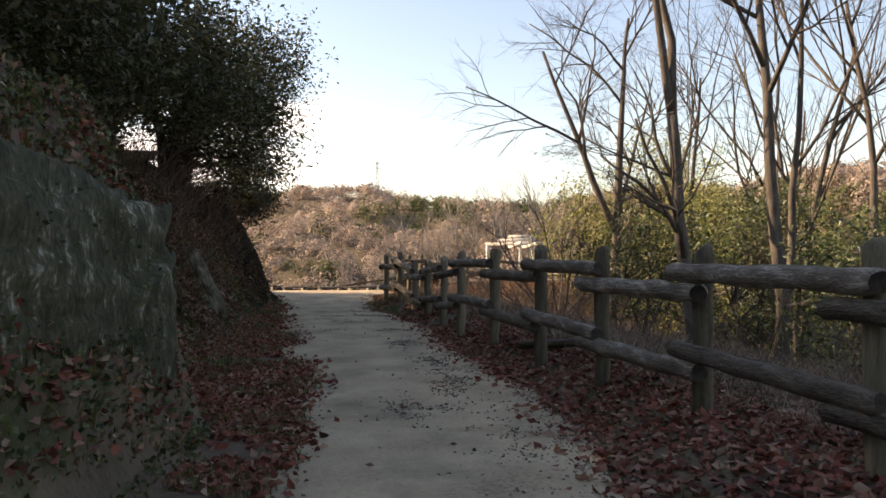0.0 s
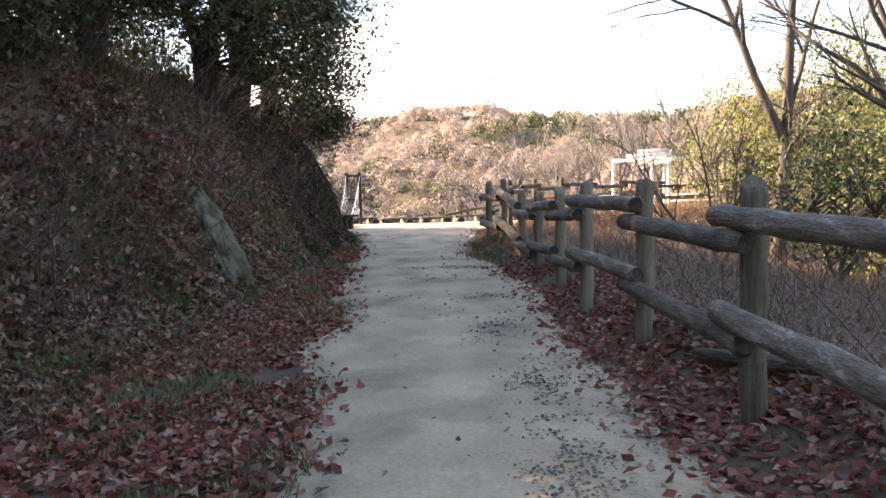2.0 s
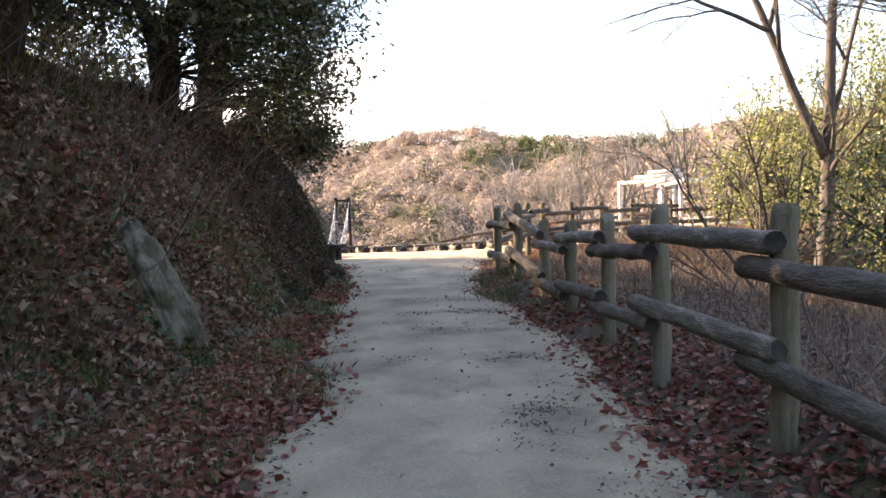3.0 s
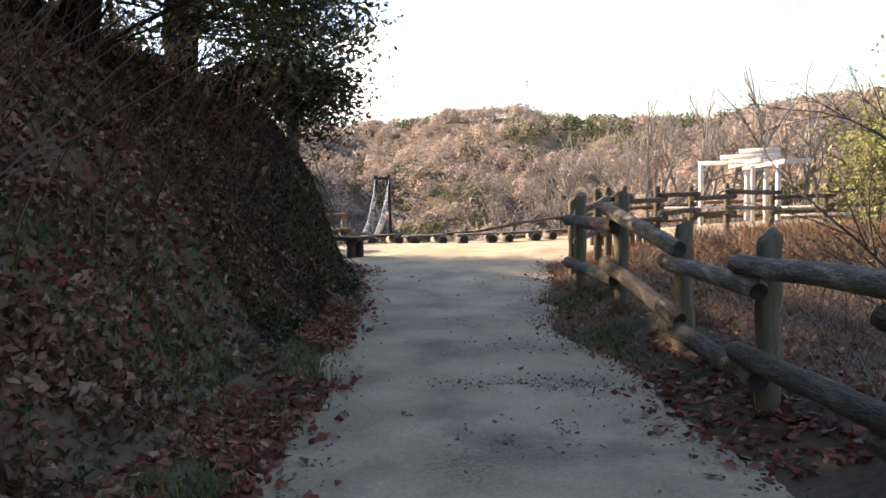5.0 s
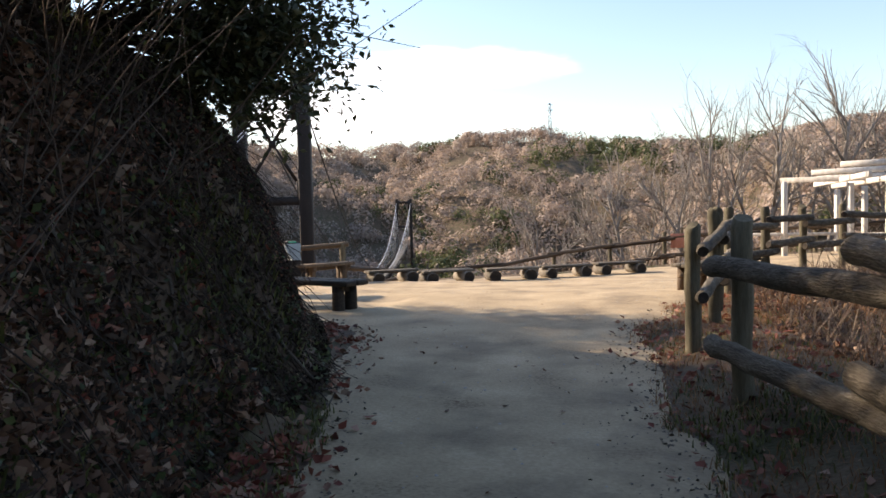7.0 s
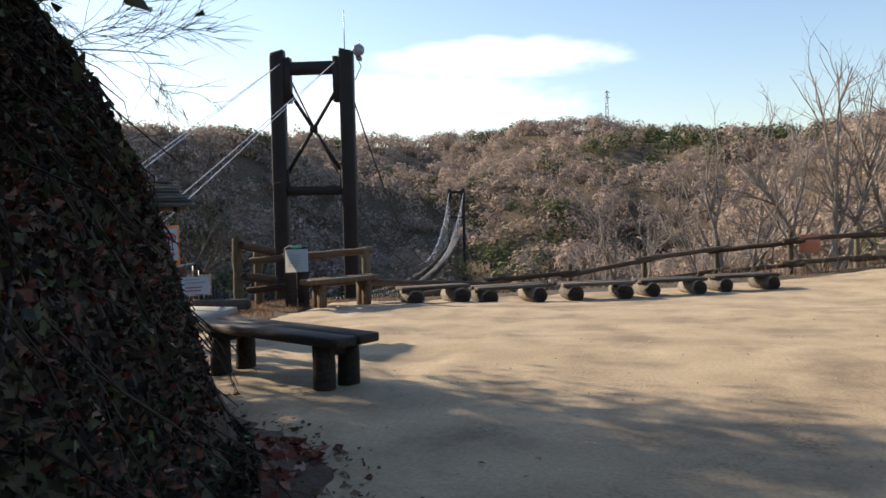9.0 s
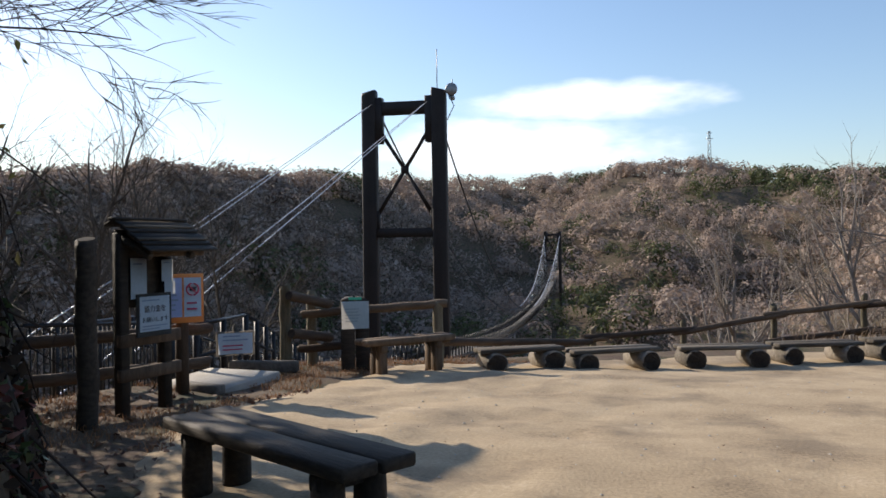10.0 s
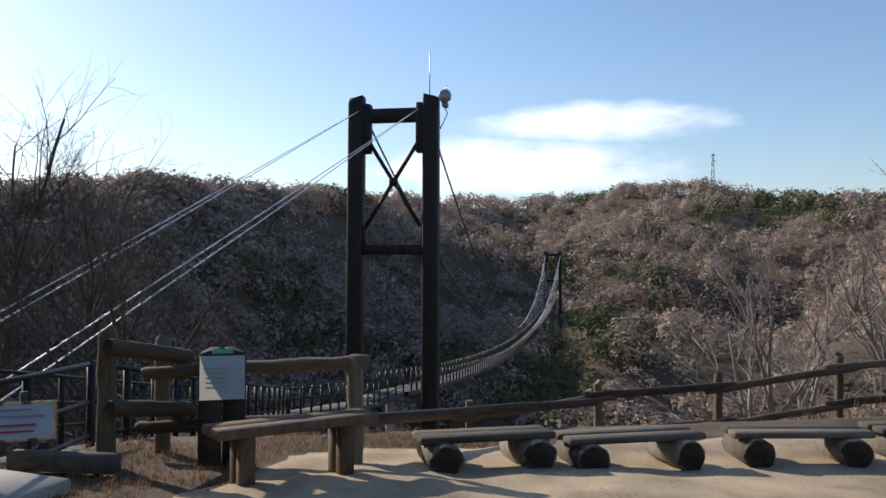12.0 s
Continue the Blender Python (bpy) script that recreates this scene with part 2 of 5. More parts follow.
# ---- mesh helpers ----
class Geo:
    """Collects vertices, quads and triangles of one mesh."""

    def __init__(self):
        self.v, self.q, self.t, self.n = [], [], [], 0

    def add(self, verts, quads=(), tris=()):
        verts = np.asarray(verts, float).reshape(-1, 3)
        if len(quads):
            self.q.append(np.asarray(quads, int).reshape(-1, 4) + self.n)
        if len(tris):
            self.t.append(np.asarray(tris, int).reshape(-1, 3) + self.n)
        self.v.append(verts)
        self.n += len(verts)

    def mesh(self, name, smooth):
        me = bpy.data.meshes.new(name)
        v = np.concatenate(self.v)
        q = np.concatenate(self.q) if self.q else np.zeros((0, 4), int)
        t = np.concatenate(self.t) if self.t else np.zeros((0, 3), int)
        me.vertices.add(len(v))
        me.vertices.foreach_set("co", v.ravel())
        me.loops.add(q.size + t.size)
        me.loops.foreach_set("vertex_index", np.concatenate((q.ravel(), t.ravel())).astype(np.int32))
        me.polygons.add(len(q) + len(t))
        starts = np.concatenate((np.arange(len(q)) * 4, q.size + np.arange(len(t)) * 3))
        me.polygons.foreach_set("loop_start", starts.astype(np.int32))
        if smooth:
            me.polygons.foreach_set("use_smooth", np.ones(len(q) + len(t), bool))
        me.update(calc_edges=True)
        me.validate()
        return me

    def box(self, c, size, rot=None, bevel=0.0):
        """A box with chamfered edges along its longest side."""
        h = np.asarray(size, float) / 2
        b = min(bevel, h.min() * 0.6)
        ax = int(np.argmax(h))
        u, w = [i for i in range(3) if i != ax]
        prof = [(-h[u] + b, -h[w]), (h[u] - b, -h[w]), (h[u], -h[w] + b), (h[u], h[w] - b),
                (h[u] - b, h[w]), (-h[u] + b, h[w]), (-h[u], h[w] - b), (-h[u], -h[w] + b)]
        verts = []
        for e, s in ((-h[ax], 1 - b / h[u] if b else 1), (-h[ax] + b, 1), (h[ax] - b, 1), (h[ax], 1 - b / h[u] if b else 1)):
            for p in prof:
                x = np.zeros(3)
                x[ax], x[u], x[w] = e, p[0] * s, p[1] * s
                verts.append(x)
        verts = np.array(verts)
        if rot is not None:
            verts = verts @ np.array(rot.to_3x3()).T
        verts = verts + np.asarray(c, float)
        quads = [(r * 8 + i, r * 8 + (i + 1) % 8, r * 8 + 8 + (i + 1) % 8, r * 8 + 8 + i) for r in range(3) for i in range(8)]
        tris = [(0, i + 1, i) for i in range(1, 7)] + [(24, 24 + i, 25 + i) for i in range(1, 7)]
        if (ax == 1):
            quads, tris = [q[::-1] for q in quads], [q[::-1] for q in tris]
        self.add(verts, quads, tris)

    def tube(self, pts, radii, n=8, caps=True):
        pts = np.asarray(pts, float)
        radii = np.broadcast_to(np.asarray(radii, float), (len(pts),))
        d = np.gradient(pts, axis=0)
        d /= np.linalg.norm(d, axis=1)[:, None] + 1e-9
        mean = d.mean(axis=0)
        ref = np.array((0, 0, 1.0)) if abs(mean[2]) < 0.75 * np.linalg.norm(mean) else np.array((1.0, 0, 0))
        u = np.cross(d, ref)
        u /= np.linalg.norm(u, axis=1)[:, None] + 1e-9
        w = np.cross(d, u)
        a = np.arange(n) * 2 * np.pi / n
        ring = np.cos(a)[None, :, None] * u[:, None, :] + np.sin(a)[None, :, None] * w[:, None, :]
        verts = pts[:, None, :] + ring * radii[:, None, None]
        m = len(pts)
        i = np.arange(m - 1)[:, None] * n
        j = np.arange(n)[None, :]
        k = (j + 1) % n
        quads = np.stack((i + j, i + n + j, i + n + k, i + k), axis=-1).reshape(-1, 4)
        tris = []
        if caps:
            tris = [(0, c, c + 1) for c in range(1, n - 1)] + [((m - 1) * n, (m - 1) * n + c + 1, (m - 1) * n + c) for c in range(1, n - 1)]
        self.add(verts.reshape(-1, 3), quads, tris)


def part(name, geo, material, parent=None, label="", smooth=False):
    ob = new(name, geo.mesh(name, smooth))
    ob.data.materials.append(material)
    if parent is not None:
        ob.parent = parent
    return tagged(ob, label) if label else ob


def thing(name, label, category, at=(0, 0, 0), group="", kind=""):
    ob = new(name)
    ob.location = at
    ob.empty_display_size = 0.2
    return tagged(ob, label, category, group, kind)


rng = np.random.default_rng(7)
TAB = np.random.default_rng(3).random((256, 256))


def vnoise(x, y):
    x, y = np.asarray(x, float), np.asarray(y, float)
    xi, yi = np.floor(x).astype(int), np.floor(y).astype(int)
    fx, fy = x - xi, y - yi
    fx, fy = fx * fx * (3 - 2 * fx), fy * fy * (3 - 2 * fy)
    g = lambda a, b: TAB[a & 255, b & 255]
    return (g(xi, yi) * (1 - fx) + g(xi + 1, yi) * fx) * (1 - fy) + (g(xi, yi + 1) * (1 - fx) + g(xi + 1, yi + 1) * fx) * fy


def fbm(x, y, octaves=4):
    s, a = 0.0, 0.5
    for o in range(octaves):
        s = s + a * (vnoise(x * 2 ** o + 17 * o, y * 2 ** o - 9 * o) - 0.5)
        a *= 0.5
    return s * 2


def smooth(a, b, x):
    t = np.clip((x - a) / (b - a), 0, 1)
    return t * t * (3 - 2 * t)


# ---- the lie of the land ----
FOOT_Y = [-12, 1, 3.6, 4.4, 5.2, 6.5, 9, 11, 12.3, 15, 18.9, 20.3, 21.5, 22.5, 23, 23.4, 23.8, 24.3, 24.8, 27]
FOOT_X = [-0.2, -0.25, -0.35, -0.75, -1.25, -1.9, -2.2, -2.1, -2.3, -2.6, -2.95, -3.0, -3.4, -3.8, -4.0, -4.3, -4.95, -6.2, -9, -14]
LEFT_Y = [-12, 0, 3.5, 5.9, 7.4, 9.7, 11.5, 12.7, 15.1, 17.5, 19.5, 22, 23.5, 24.5, 25.5, 27]
LEFT_X = [0.6, 0.45, 0.3, 0.0, -0.2, -0.85, -1.05, -1.37, -1.8, -2.3, -2.75, -3.25, -3.8, -5.0, -6.2, -7.0]
RIGHT_Y = [-12, 2.6, 4.75, 5.6, 8.1, 9.7, 13.2, 14.9, 16.4, 17.6, 20, 23.8, 25, 27, 30, 34, 37]
RIGHT_X = [2.5, 2.45, 2.5, 2.42, 2.1, 1.75, 1.26, 0.8, 0.5, 0.0, -0.3, -0.4, 0.1, 0.7, 2.4, 5.5, 9]
FENCE_Y = [-12, 0.1, 5.44, 9.47, 13, 16.4, 20.1, 23.2, 26.8, 28.6, 30.3, 32, 33.6, 38]
FENCE_X = [4.6, 3.75, 2.94, 2.235, 1.57, 1.0, 0.12, 0.16, 1.03, 1.86, 2.79, 3.93, 5.4, 9.5]
EDGE_X = [-60, -9, -6, 0.5, 4, 9, 60]
EDGE_Y = [26, 31.9, 34.0, 38.3, 40.6, 42, 52]
AZ = [-180, -120, -95, -70, -50, -42, -32, -28, -17, -13, -9, -4, 0, 5, 7, 12, 17, 40, 75, 120, 180]
RIDGE_R = [200, 200, 180, 170, 185, 205, 240, 290, 470, 460, 440, 430, 420, 380, 360, 330, 300, 240, 220, 200, 200]
RIDGE_EL = [9, 9, 6, 4.0, 2.9, 4.0, 4.3, 3.9, 4.1, 4.25, 4.75, 4.85, 4.4, 3.6, 3.6, 4.1, 4.3, 4.3, 4.5, 7, 9]
VALLEY = [4, 4, -10, -30, -38, -38, -38, -38, -34, -33, -33, -33, -33, -30, -30, -28, -26, -20, -10, 2, 4]


def land(x, y):
    """The height of the ground."""
    x, y = np.asarray(x, float), np.asarray(y, float)
    z = np.interp(y, [-12, 6, 11, 16, 19, 24, 27, 29, 31, 33, 36, 40], [-0.15, -0.15, -0.13, -0.04, -0.02, 0.08, 0.1, -0.03, -0.09, -0.26, -0.3, -0.3])
    z = z + np.interp(x, [-2, 1, 4, 8], [0, 0.04, 0.2, 0.3]) * smooth(23, 27, y)
    left = np.interp(y, LEFT_Y, LEFT_X)
    right = np.interp(y, RIGHT_Y, RIGHT_X)
    z = z + 0.24 * smooth(0.0, 0.8, x - right) * (1 - smooth(21, 25, y))
    foot = np.interp(y, FOOT_Y, FOOT_X)
    d = foot - x + 0.25 * fbm(y * 0.9, x * 0.3 + 5) * smooth(5, 8, y)
    soft = np.interp(d, [-0.9, -0.3, 0, 0.2, 0.5, 0.95, 1.5, 2.5, 4, 8, 20, 60], [0, 0.04, 0.14, 0.5, 1.15, 1.95, 2.6, 3.25, 3.8, 5.4, 10, 22])
    steep = np.interp(d, [-0.5, 0, 0.12, 0.3, 0.7, 1.5, 4, 20, 60], [0, 0.08, 0.7, 1.4, 2.2, 2.9, 4.1, 10, 22])
    mid = np.interp(d, [-0.9, 0, 0.6, 1.2, 1.8, 2.6, 4, 8, 20, 60], [0, 0.12, 0.42, 0.95, 1.75, 2.7, 3.7, 5.4, 10, 22])
    nose = np.interp(d, [-0.9, -0.3, 0, 0.2, 0.45, 0.8, 1.3, 2.0, 4, 8, 20, 60], [0, 0.04, 0.16, 0.75, 1.5, 2.1, 2.65, 3.1, 3.8, 5.4, 10, 22])
    w1, w2, w3 = smooth(3.9, 5.6, y), smooth(10.2, 12.2, y), smooth(18.5, 21.5, y)
    bank = (steep * (1 - w1) + mid * w1) * (1 - w2) + (soft * (1 - w3) + nose * w3) * w2
    bank = bank * (1 - smooth(24.6, 27, y) * 0.999)
    bump = smooth(0.1, 0.8, d) * (0.22 * fbm(x * 1.3 + y * 0.7, y * 1.1, 4) + 0.08 * fbm(x * 5, y * 5, 2))
    z = z + bank + bump * (1 - smooth(23.5, 25, y))
    # falls beyond the edges of the clearing
    e = y - np.interp(x, EDGE_X, EDGE_Y)
    z = z - np.interp(e, [0, 0.4, 2, 4, 10, 30, 60], [0, 0.05, 0.6, 1.2, 4, 17, 32])
    side = (-8.9 - x) * smooth(24.3, 26.5, y)
    z = z - np.interp(side, [0, 1, 3, 8, 30], [0, 0.6, 1.7, 4.5, 16]) * (1 - smooth(0, 8, e))
    out = x - np.interp(y, FENCE_Y, FENCE_X) - 0.7
    z = z - np.interp(out, [0, 2, 6, 20, 60], [0, 0.35, 1.1, 4.5, 16]) * (1 - smooth(23, 27, y)) - np.interp(x, [9, 14, 30, 60], [0, 0.6, 4, 12]) * smooth(23, 27, y) * (1 - smooth(0, 10, e))
    z = z + smooth(0.3, 1.5, np.abs(x + 0.5) - 2.0) * 0.05 * fbm(x * 2, y * 2, 3)
    # valley and hills
    cx, cy = x + 3, y - 26
    r, az = np.hypot(cx, cy), np.degrees(np.arctan2(cx, cy))
    ridge, el, valley = np.interp(az, AZ, RIDGE_R), np.interp(az, AZ, RIDGE_EL), np.interp(az, AZ, VALLEY)
    top = 1.6 + ridge * np.tan(np.radians(el))
    s = np.clip((r - 120) / (ridge - 120), 0, 1)
    hill = valley + (top - valley) * (0.55 * s + 0.45 * smooth(0, 1, s)) + 20 * fbm(cx * 0.017, cy * 0.017, 4) * smooth(0, 0.25, s) * (1 - 0.75 * smooth(0.8, 1, s))
    hill = hill - 0.12 * np.clip(r - ridge, 0, 200)
    w = smooth(38, 95, r)
    return z * (1 - w) + hill * w


def axis_steps(lo, hi, step, far_lo, far_hi):
    mid = list(np.arange(lo, hi, step))
    s, x = step, hi
    while x < far_hi:
        mid.append(x)
        s *= 1.09
        x += s
    s, x, low = step, lo, []
    while x > far_lo:
        s *= 1.09
        x -= s
        low.append(x)
    return np.array(low[::-1] + mid)


def sheet(xs, ys, zf):
    gx, gy = np.meshgrid(xs, ys)
    geo = Geo()
    i = np.arange(len(ys) - 1)[:, None] * len(xs) + np.arange(len(xs) - 1)[None, :]
    geo.add(np.stack((gx, gy, zf(gx, gy)), axis=-1), np.stack((i, i + 1, i + len(xs) + 1, i + len(xs)), axis=-1))
    return geo


ground = part("ground", sheet(axis_steps(-8.5, 7.0, 0.16, -1400, 1400), axis_steps(-6, 39, 0.2, -1400, 1800), land), SOIL, smooth=True)
tagged(ground, "leaf-littered brown hillside soil falling to a wooded valley", "ground", kind="structure")


def inside(x, y):
    """How far a place lies inside the bare sand, in metres."""
    n = 0.22 * fbm(x * 1.1, y * 1.1, 4)
    a = x - np.interp(y, LEFT_Y, LEFT_X)
    b = np.interp(y, RIGHT_Y, RIGHT_X) - x
    e = np.interp(x, EDGE_X, EDGE_Y) - 1.0 - y
    return np.minimum(np.minimum(a, b), e) + n


def sand_sheet():
    xs, ys = np.arange(-8.6, 9.5, 0.1), np.arange(-7, 41, 0.125)
    gx, gy = np.meshgrid(xs, ys)
    s = inside(gx, gy)
    gz = land(gx, gy) + np.clip(s * 0.12, -0.06, 0.035) + 0.008 * fbm(gx * 4, gy * 4, 3)
    keep = s > -0.35
    i = (np.arange(len(ys) - 1)[:, None] * len(xs) + np.arange(len(xs) - 1)[None, :])
    ok = keep[:-1, :-1] | keep[1:, 1:] | keep[:-1, 1:] | keep[1:, :-1]
    quads = np.stack((i, i + 1, i + len(xs) + 1, i + len(xs)), axis=-1)[ok]
    used = np.unique(quads)
    remap = np.zeros(gx.size, int)
    remap[used] = np.arange(len(used))
    geo = Geo()
    geo.add(np.stack((gx, gy, gz), axis=-1).reshape(-1, 3)[used], remap[quads])
    return geo


path = tagged(part("path", sand_sheet(), SAND, smooth=True), "pale packed-sand footpath widening into a sunny clearing", "path", kind="structure")


def top(x, y):
    """The height of what one walks on."""
    return float(land(x, y) + np.clip(inside(x, y) * 0.12, 0, 0.035))


# ---- logs, posts, fences ----
def log(name, p0, p1, r, parent, material=LOG, n=12, ends=True, label=""):
    """A round, slightly crooked log from p0 to p1 in world coordinates, with dark sawn ends."""
    p0, p1 = Vector(p0), Vector(p1)
    length = (p1 - p0).length
    ts = np.concatenate(([0, 0.012, 0.05], np.linspace(0.15, 0.85, 6), [0.95, 0.988, 1]))
    k = np.concatenate(([0.86, 0.97, 1.0], np.ones(6), [1.0, 0.97, 0.86])) * (1 + 0.05 * (rng.random(12) - 0.5))
    pts = np.stack((0.02 * (rng.random(12) - 0.5) * (length > 1), 0.02 * (rng.random(12) - 0.5) * (length > 1), ts * length), axis=-1)
    geo = Geo()
    geo.tube(pts, r * k, n, caps=False)
    v = geo.v[0]
    v[:, :2] *= 1 + 0.075 * (rng.random((len(v), 1)) - 0.5)
    geo.add(np.vstack((v[:n], v[-n:])), (), [(0, c, c + 1) for c in range(1, n - 1)] + [(n, n + c + 1, n + c) for c in range(1, n - 1)])
    ob = part(name, geo, material, parent, label, smooth=True)
    m = (p1 - p0).to_track_quat("Z", "Y").to_matrix().to_4x4()
    ob.matrix_basis = Matrix.Translation(p0 - (parent.location if parent else Vector())) @ m
    if ends:
        ob.data.materials.append(ENDGRAIN)
        t = len(ob.data.polygons)
        for f in range(t - 2 * (n - 2), t):
            ob.data.polygons[f].material_index = 1
            ob.data.polygons[f].use_smooth = False
    return ob


def rail_fence(label, posts, tops, drops, r_post, r_rail, inward, lap=0.28, group=""):
    """Posts up to the heights tops, with lapped log rails; drops: (high bay, low bay) below the post's top for each rail."""
    base = thing("log_fence", label, "fence", (posts[0][0], posts[0][1], float(land(*posts[0]))), group)
    for p, h in zip(posts, tops):
        tilt = rng.normal(0, 0.008, 2)
        log("post", (p[0], p[1], float(land(*p)) - 0.1), (p[0] + tilt[0], p[1] + tilt[1], h), r_post * rng.uniform(0.95, 1.06), base, POSTWOOD, ends=False)
    for i in range(len(posts) - 1):
        a, b = Vector((*posts[i], tops[i])), Vector((*posts[i + 1], tops[i + 1]))
        way = (b - a).normalized()
        off = Vector((-way.y, way.x, 0)) * (r_post + r_rail * 0.55) * inward
        for pair in drops:
            d = pair[i % 2]
            log("rail", a - way * lap * 0.55 + off + Vector((0, 0, -d + rng.normal(0, 0.012))), b + way * lap + off + Vector((0, 0, -d + rng.normal(0, 0.012))),
                r_rail * rng.uniform(0.92, 1.1), base)
    return base


PATH_POSTS = [(4.05, -1.8), (3.82, 0.0), (3.58, 1.83), (3.3, 3.68), (2.94, 5.44), (2.6, 7.23), (2.235, 9.47), (1.83, 11.25), (1.57, 13.0), (1.27, 14.75), (0.98, 16.41), (0.54, 18.23), (0.12, 20.09)]
rail_fence("weathered log post-and-rail fence along the sandy footpath", PATH_POSTS, [1.28, 1.28, 1.29, 1.3, 1.315, 1.345, 1.355, 1.345, 1.255, 1.17, 1.165, 1.395, 1.365],
           ((0.19, 0.33), (0.77, 0.89)), 0.074, 0.068, 1)
BACK_POSTS = [(0.0, 22.0), (0.41, 23.7), (0.62, 25.1), (1.0, 26.8), (1.84, 28.6), (2.79, 30.3), (3.93, 32.0), (5.4, 33.6), (7.2, 34.9), (9.0, 36.0)]
rail_fence("pale log fence bordering the clearing beside dry undergrowth", BACK_POSTS, [1.27, 1.39, 1.39, 1.4, 1.39, 1.38, 1.37, 1.3, 1.3, 1.3],
           ((0.2, 0.32), (0.62, 0.74)), 0.07, 0.06, -1)
EDGE_POSTS = [(-6.9, 35.6), (-5.4, 36.67), (-3.88, 37.77), (-2.25, 38.55), (-0.61, 39.2), (0.95, 39.0), (2.45, 39.6), (3.95, 40.2), (5.5, 40.8), (7.1, 41.3), (8.8, 41.8)]
EDGE_TOPS = [-0.25, -0.06, 0.0, 0.27, 0.45, 0.65, 0.74, 0.8, 0.86, 0.92, 1.0]
edge_fence = thing("log_fence", "sunlit timber fence along the cliff edge behind log benches", "fence", (-6.9, 35.6, float(land(-6.9, 35.6))))
for (px, py), pz in zip(EDGE_POSTS, EDGE_TOPS):
    log("post", (px, py, float(land(px, py)) - 0.1), (px, py, pz), 0.06, edge_fence, POSTWOOD, ends=False)
for i in range(len(EDGE_POSTS) - 1):
    a, b = Vector((*EDGE_POSTS[i], EDGE_TOPS[i])), Vector((*EDGE_POSTS[i + 1], EDGE_TOPS[i + 1]))
    way = (b - a).normalized()
    for h in (0.2, 0.72):
        log("rail", a - way * 0.25 + Vector((0.05, -0.1, -h + 0.04 * (i % 2))), b + way * 0.25 + Vector((0.05, -0.1, -h + 0.04 * (i % 2))), 0.055, edge_fence, BROWNWOOD)

fallen = log("fallen_log", (3.15, 7.2, float(land(3.1, 7.2)) + 0.16), (2.5, 8.5, float(land(2.5, 8.5)) + 0.05), 0.055, None)
tagged(fallen, "short fallen log lying under the fence in leaves", "log")


# ---- benches ----
def turned(deg):
    return Matrix.Rotation(radians(deg), 3, "Z")


def box_part(name, c, size, parent, material, deg=0.0, bevel=0.008, label=""):
    """A board with its own origin at its middle, placed under a parent that stands at the world place parent.location."""
    geo = Geo()
    geo.box((0, 0, 0), size, None, bevel)
    ob = part(name, geo, material, parent, label)
    ob.location = Vector(c)
    ob.rotation_euler = (0, 0, radians(deg))
    return ob


def plank_bench(label, centre, deg, length, width, height, leg, material, leg_material, round_legs, planks=2, group=""):
    z = top(*centre)
    base = thing("bench", label, "bench", (centre[0], centre[1], z), group)
    base.rotation_euler = (0, 0, radians(deg))
    w = width / planks
    for i in range(planks):
        box_part("plank", (0, (i - (planks - 1) / 2) * w, height - 0.035), (length + rng.uniform(-0.02, 0.02), w - 0.008, 0.07), base, material, bevel=0.012)
    for sx in (-1, 1):
        box_part("bearer", (sx * (length / 2 - 0.24), 0, height - 0.115), (0.09, width - 0.04, 0.085), base, material)
        for sy in (-1, 1):
            p = (sx * (length / 2 - 0.24), sy * (width / 2 - 0.1))
            if round_legs:
                geo = Geo()
                geo.tube([(0, 0, -0.06), (0, 0, 0), (0.004, 0, 0.2), (0, 0, height - 0.08)], [leg, leg * 1.03, leg, leg * 0.98], 14)
                ob = part("leg", geo, leg_material, base, smooth=True)
                ob.location = (*p, 0)
            else:
                box_part("leg", (*p, (height - 0.07) / 2 - 0.02), (leg, leg, height - 0.03), base, leg_material, bevel=0.01)
    return base


plank_bench("dark-stained plank bench on four round log legs", (-4.84, 25.19), -23, 1.72, 0.46, 0.41, 0.085, DARKWOOD, DARKWOOD, True)
plank_bench("brown timber bench with square legs beside the signpost", (-6.53, 30.66), 55, 1.27, 0.34, 0.44, 0.11, BROWNWOOD, BROWNWOOD, False)


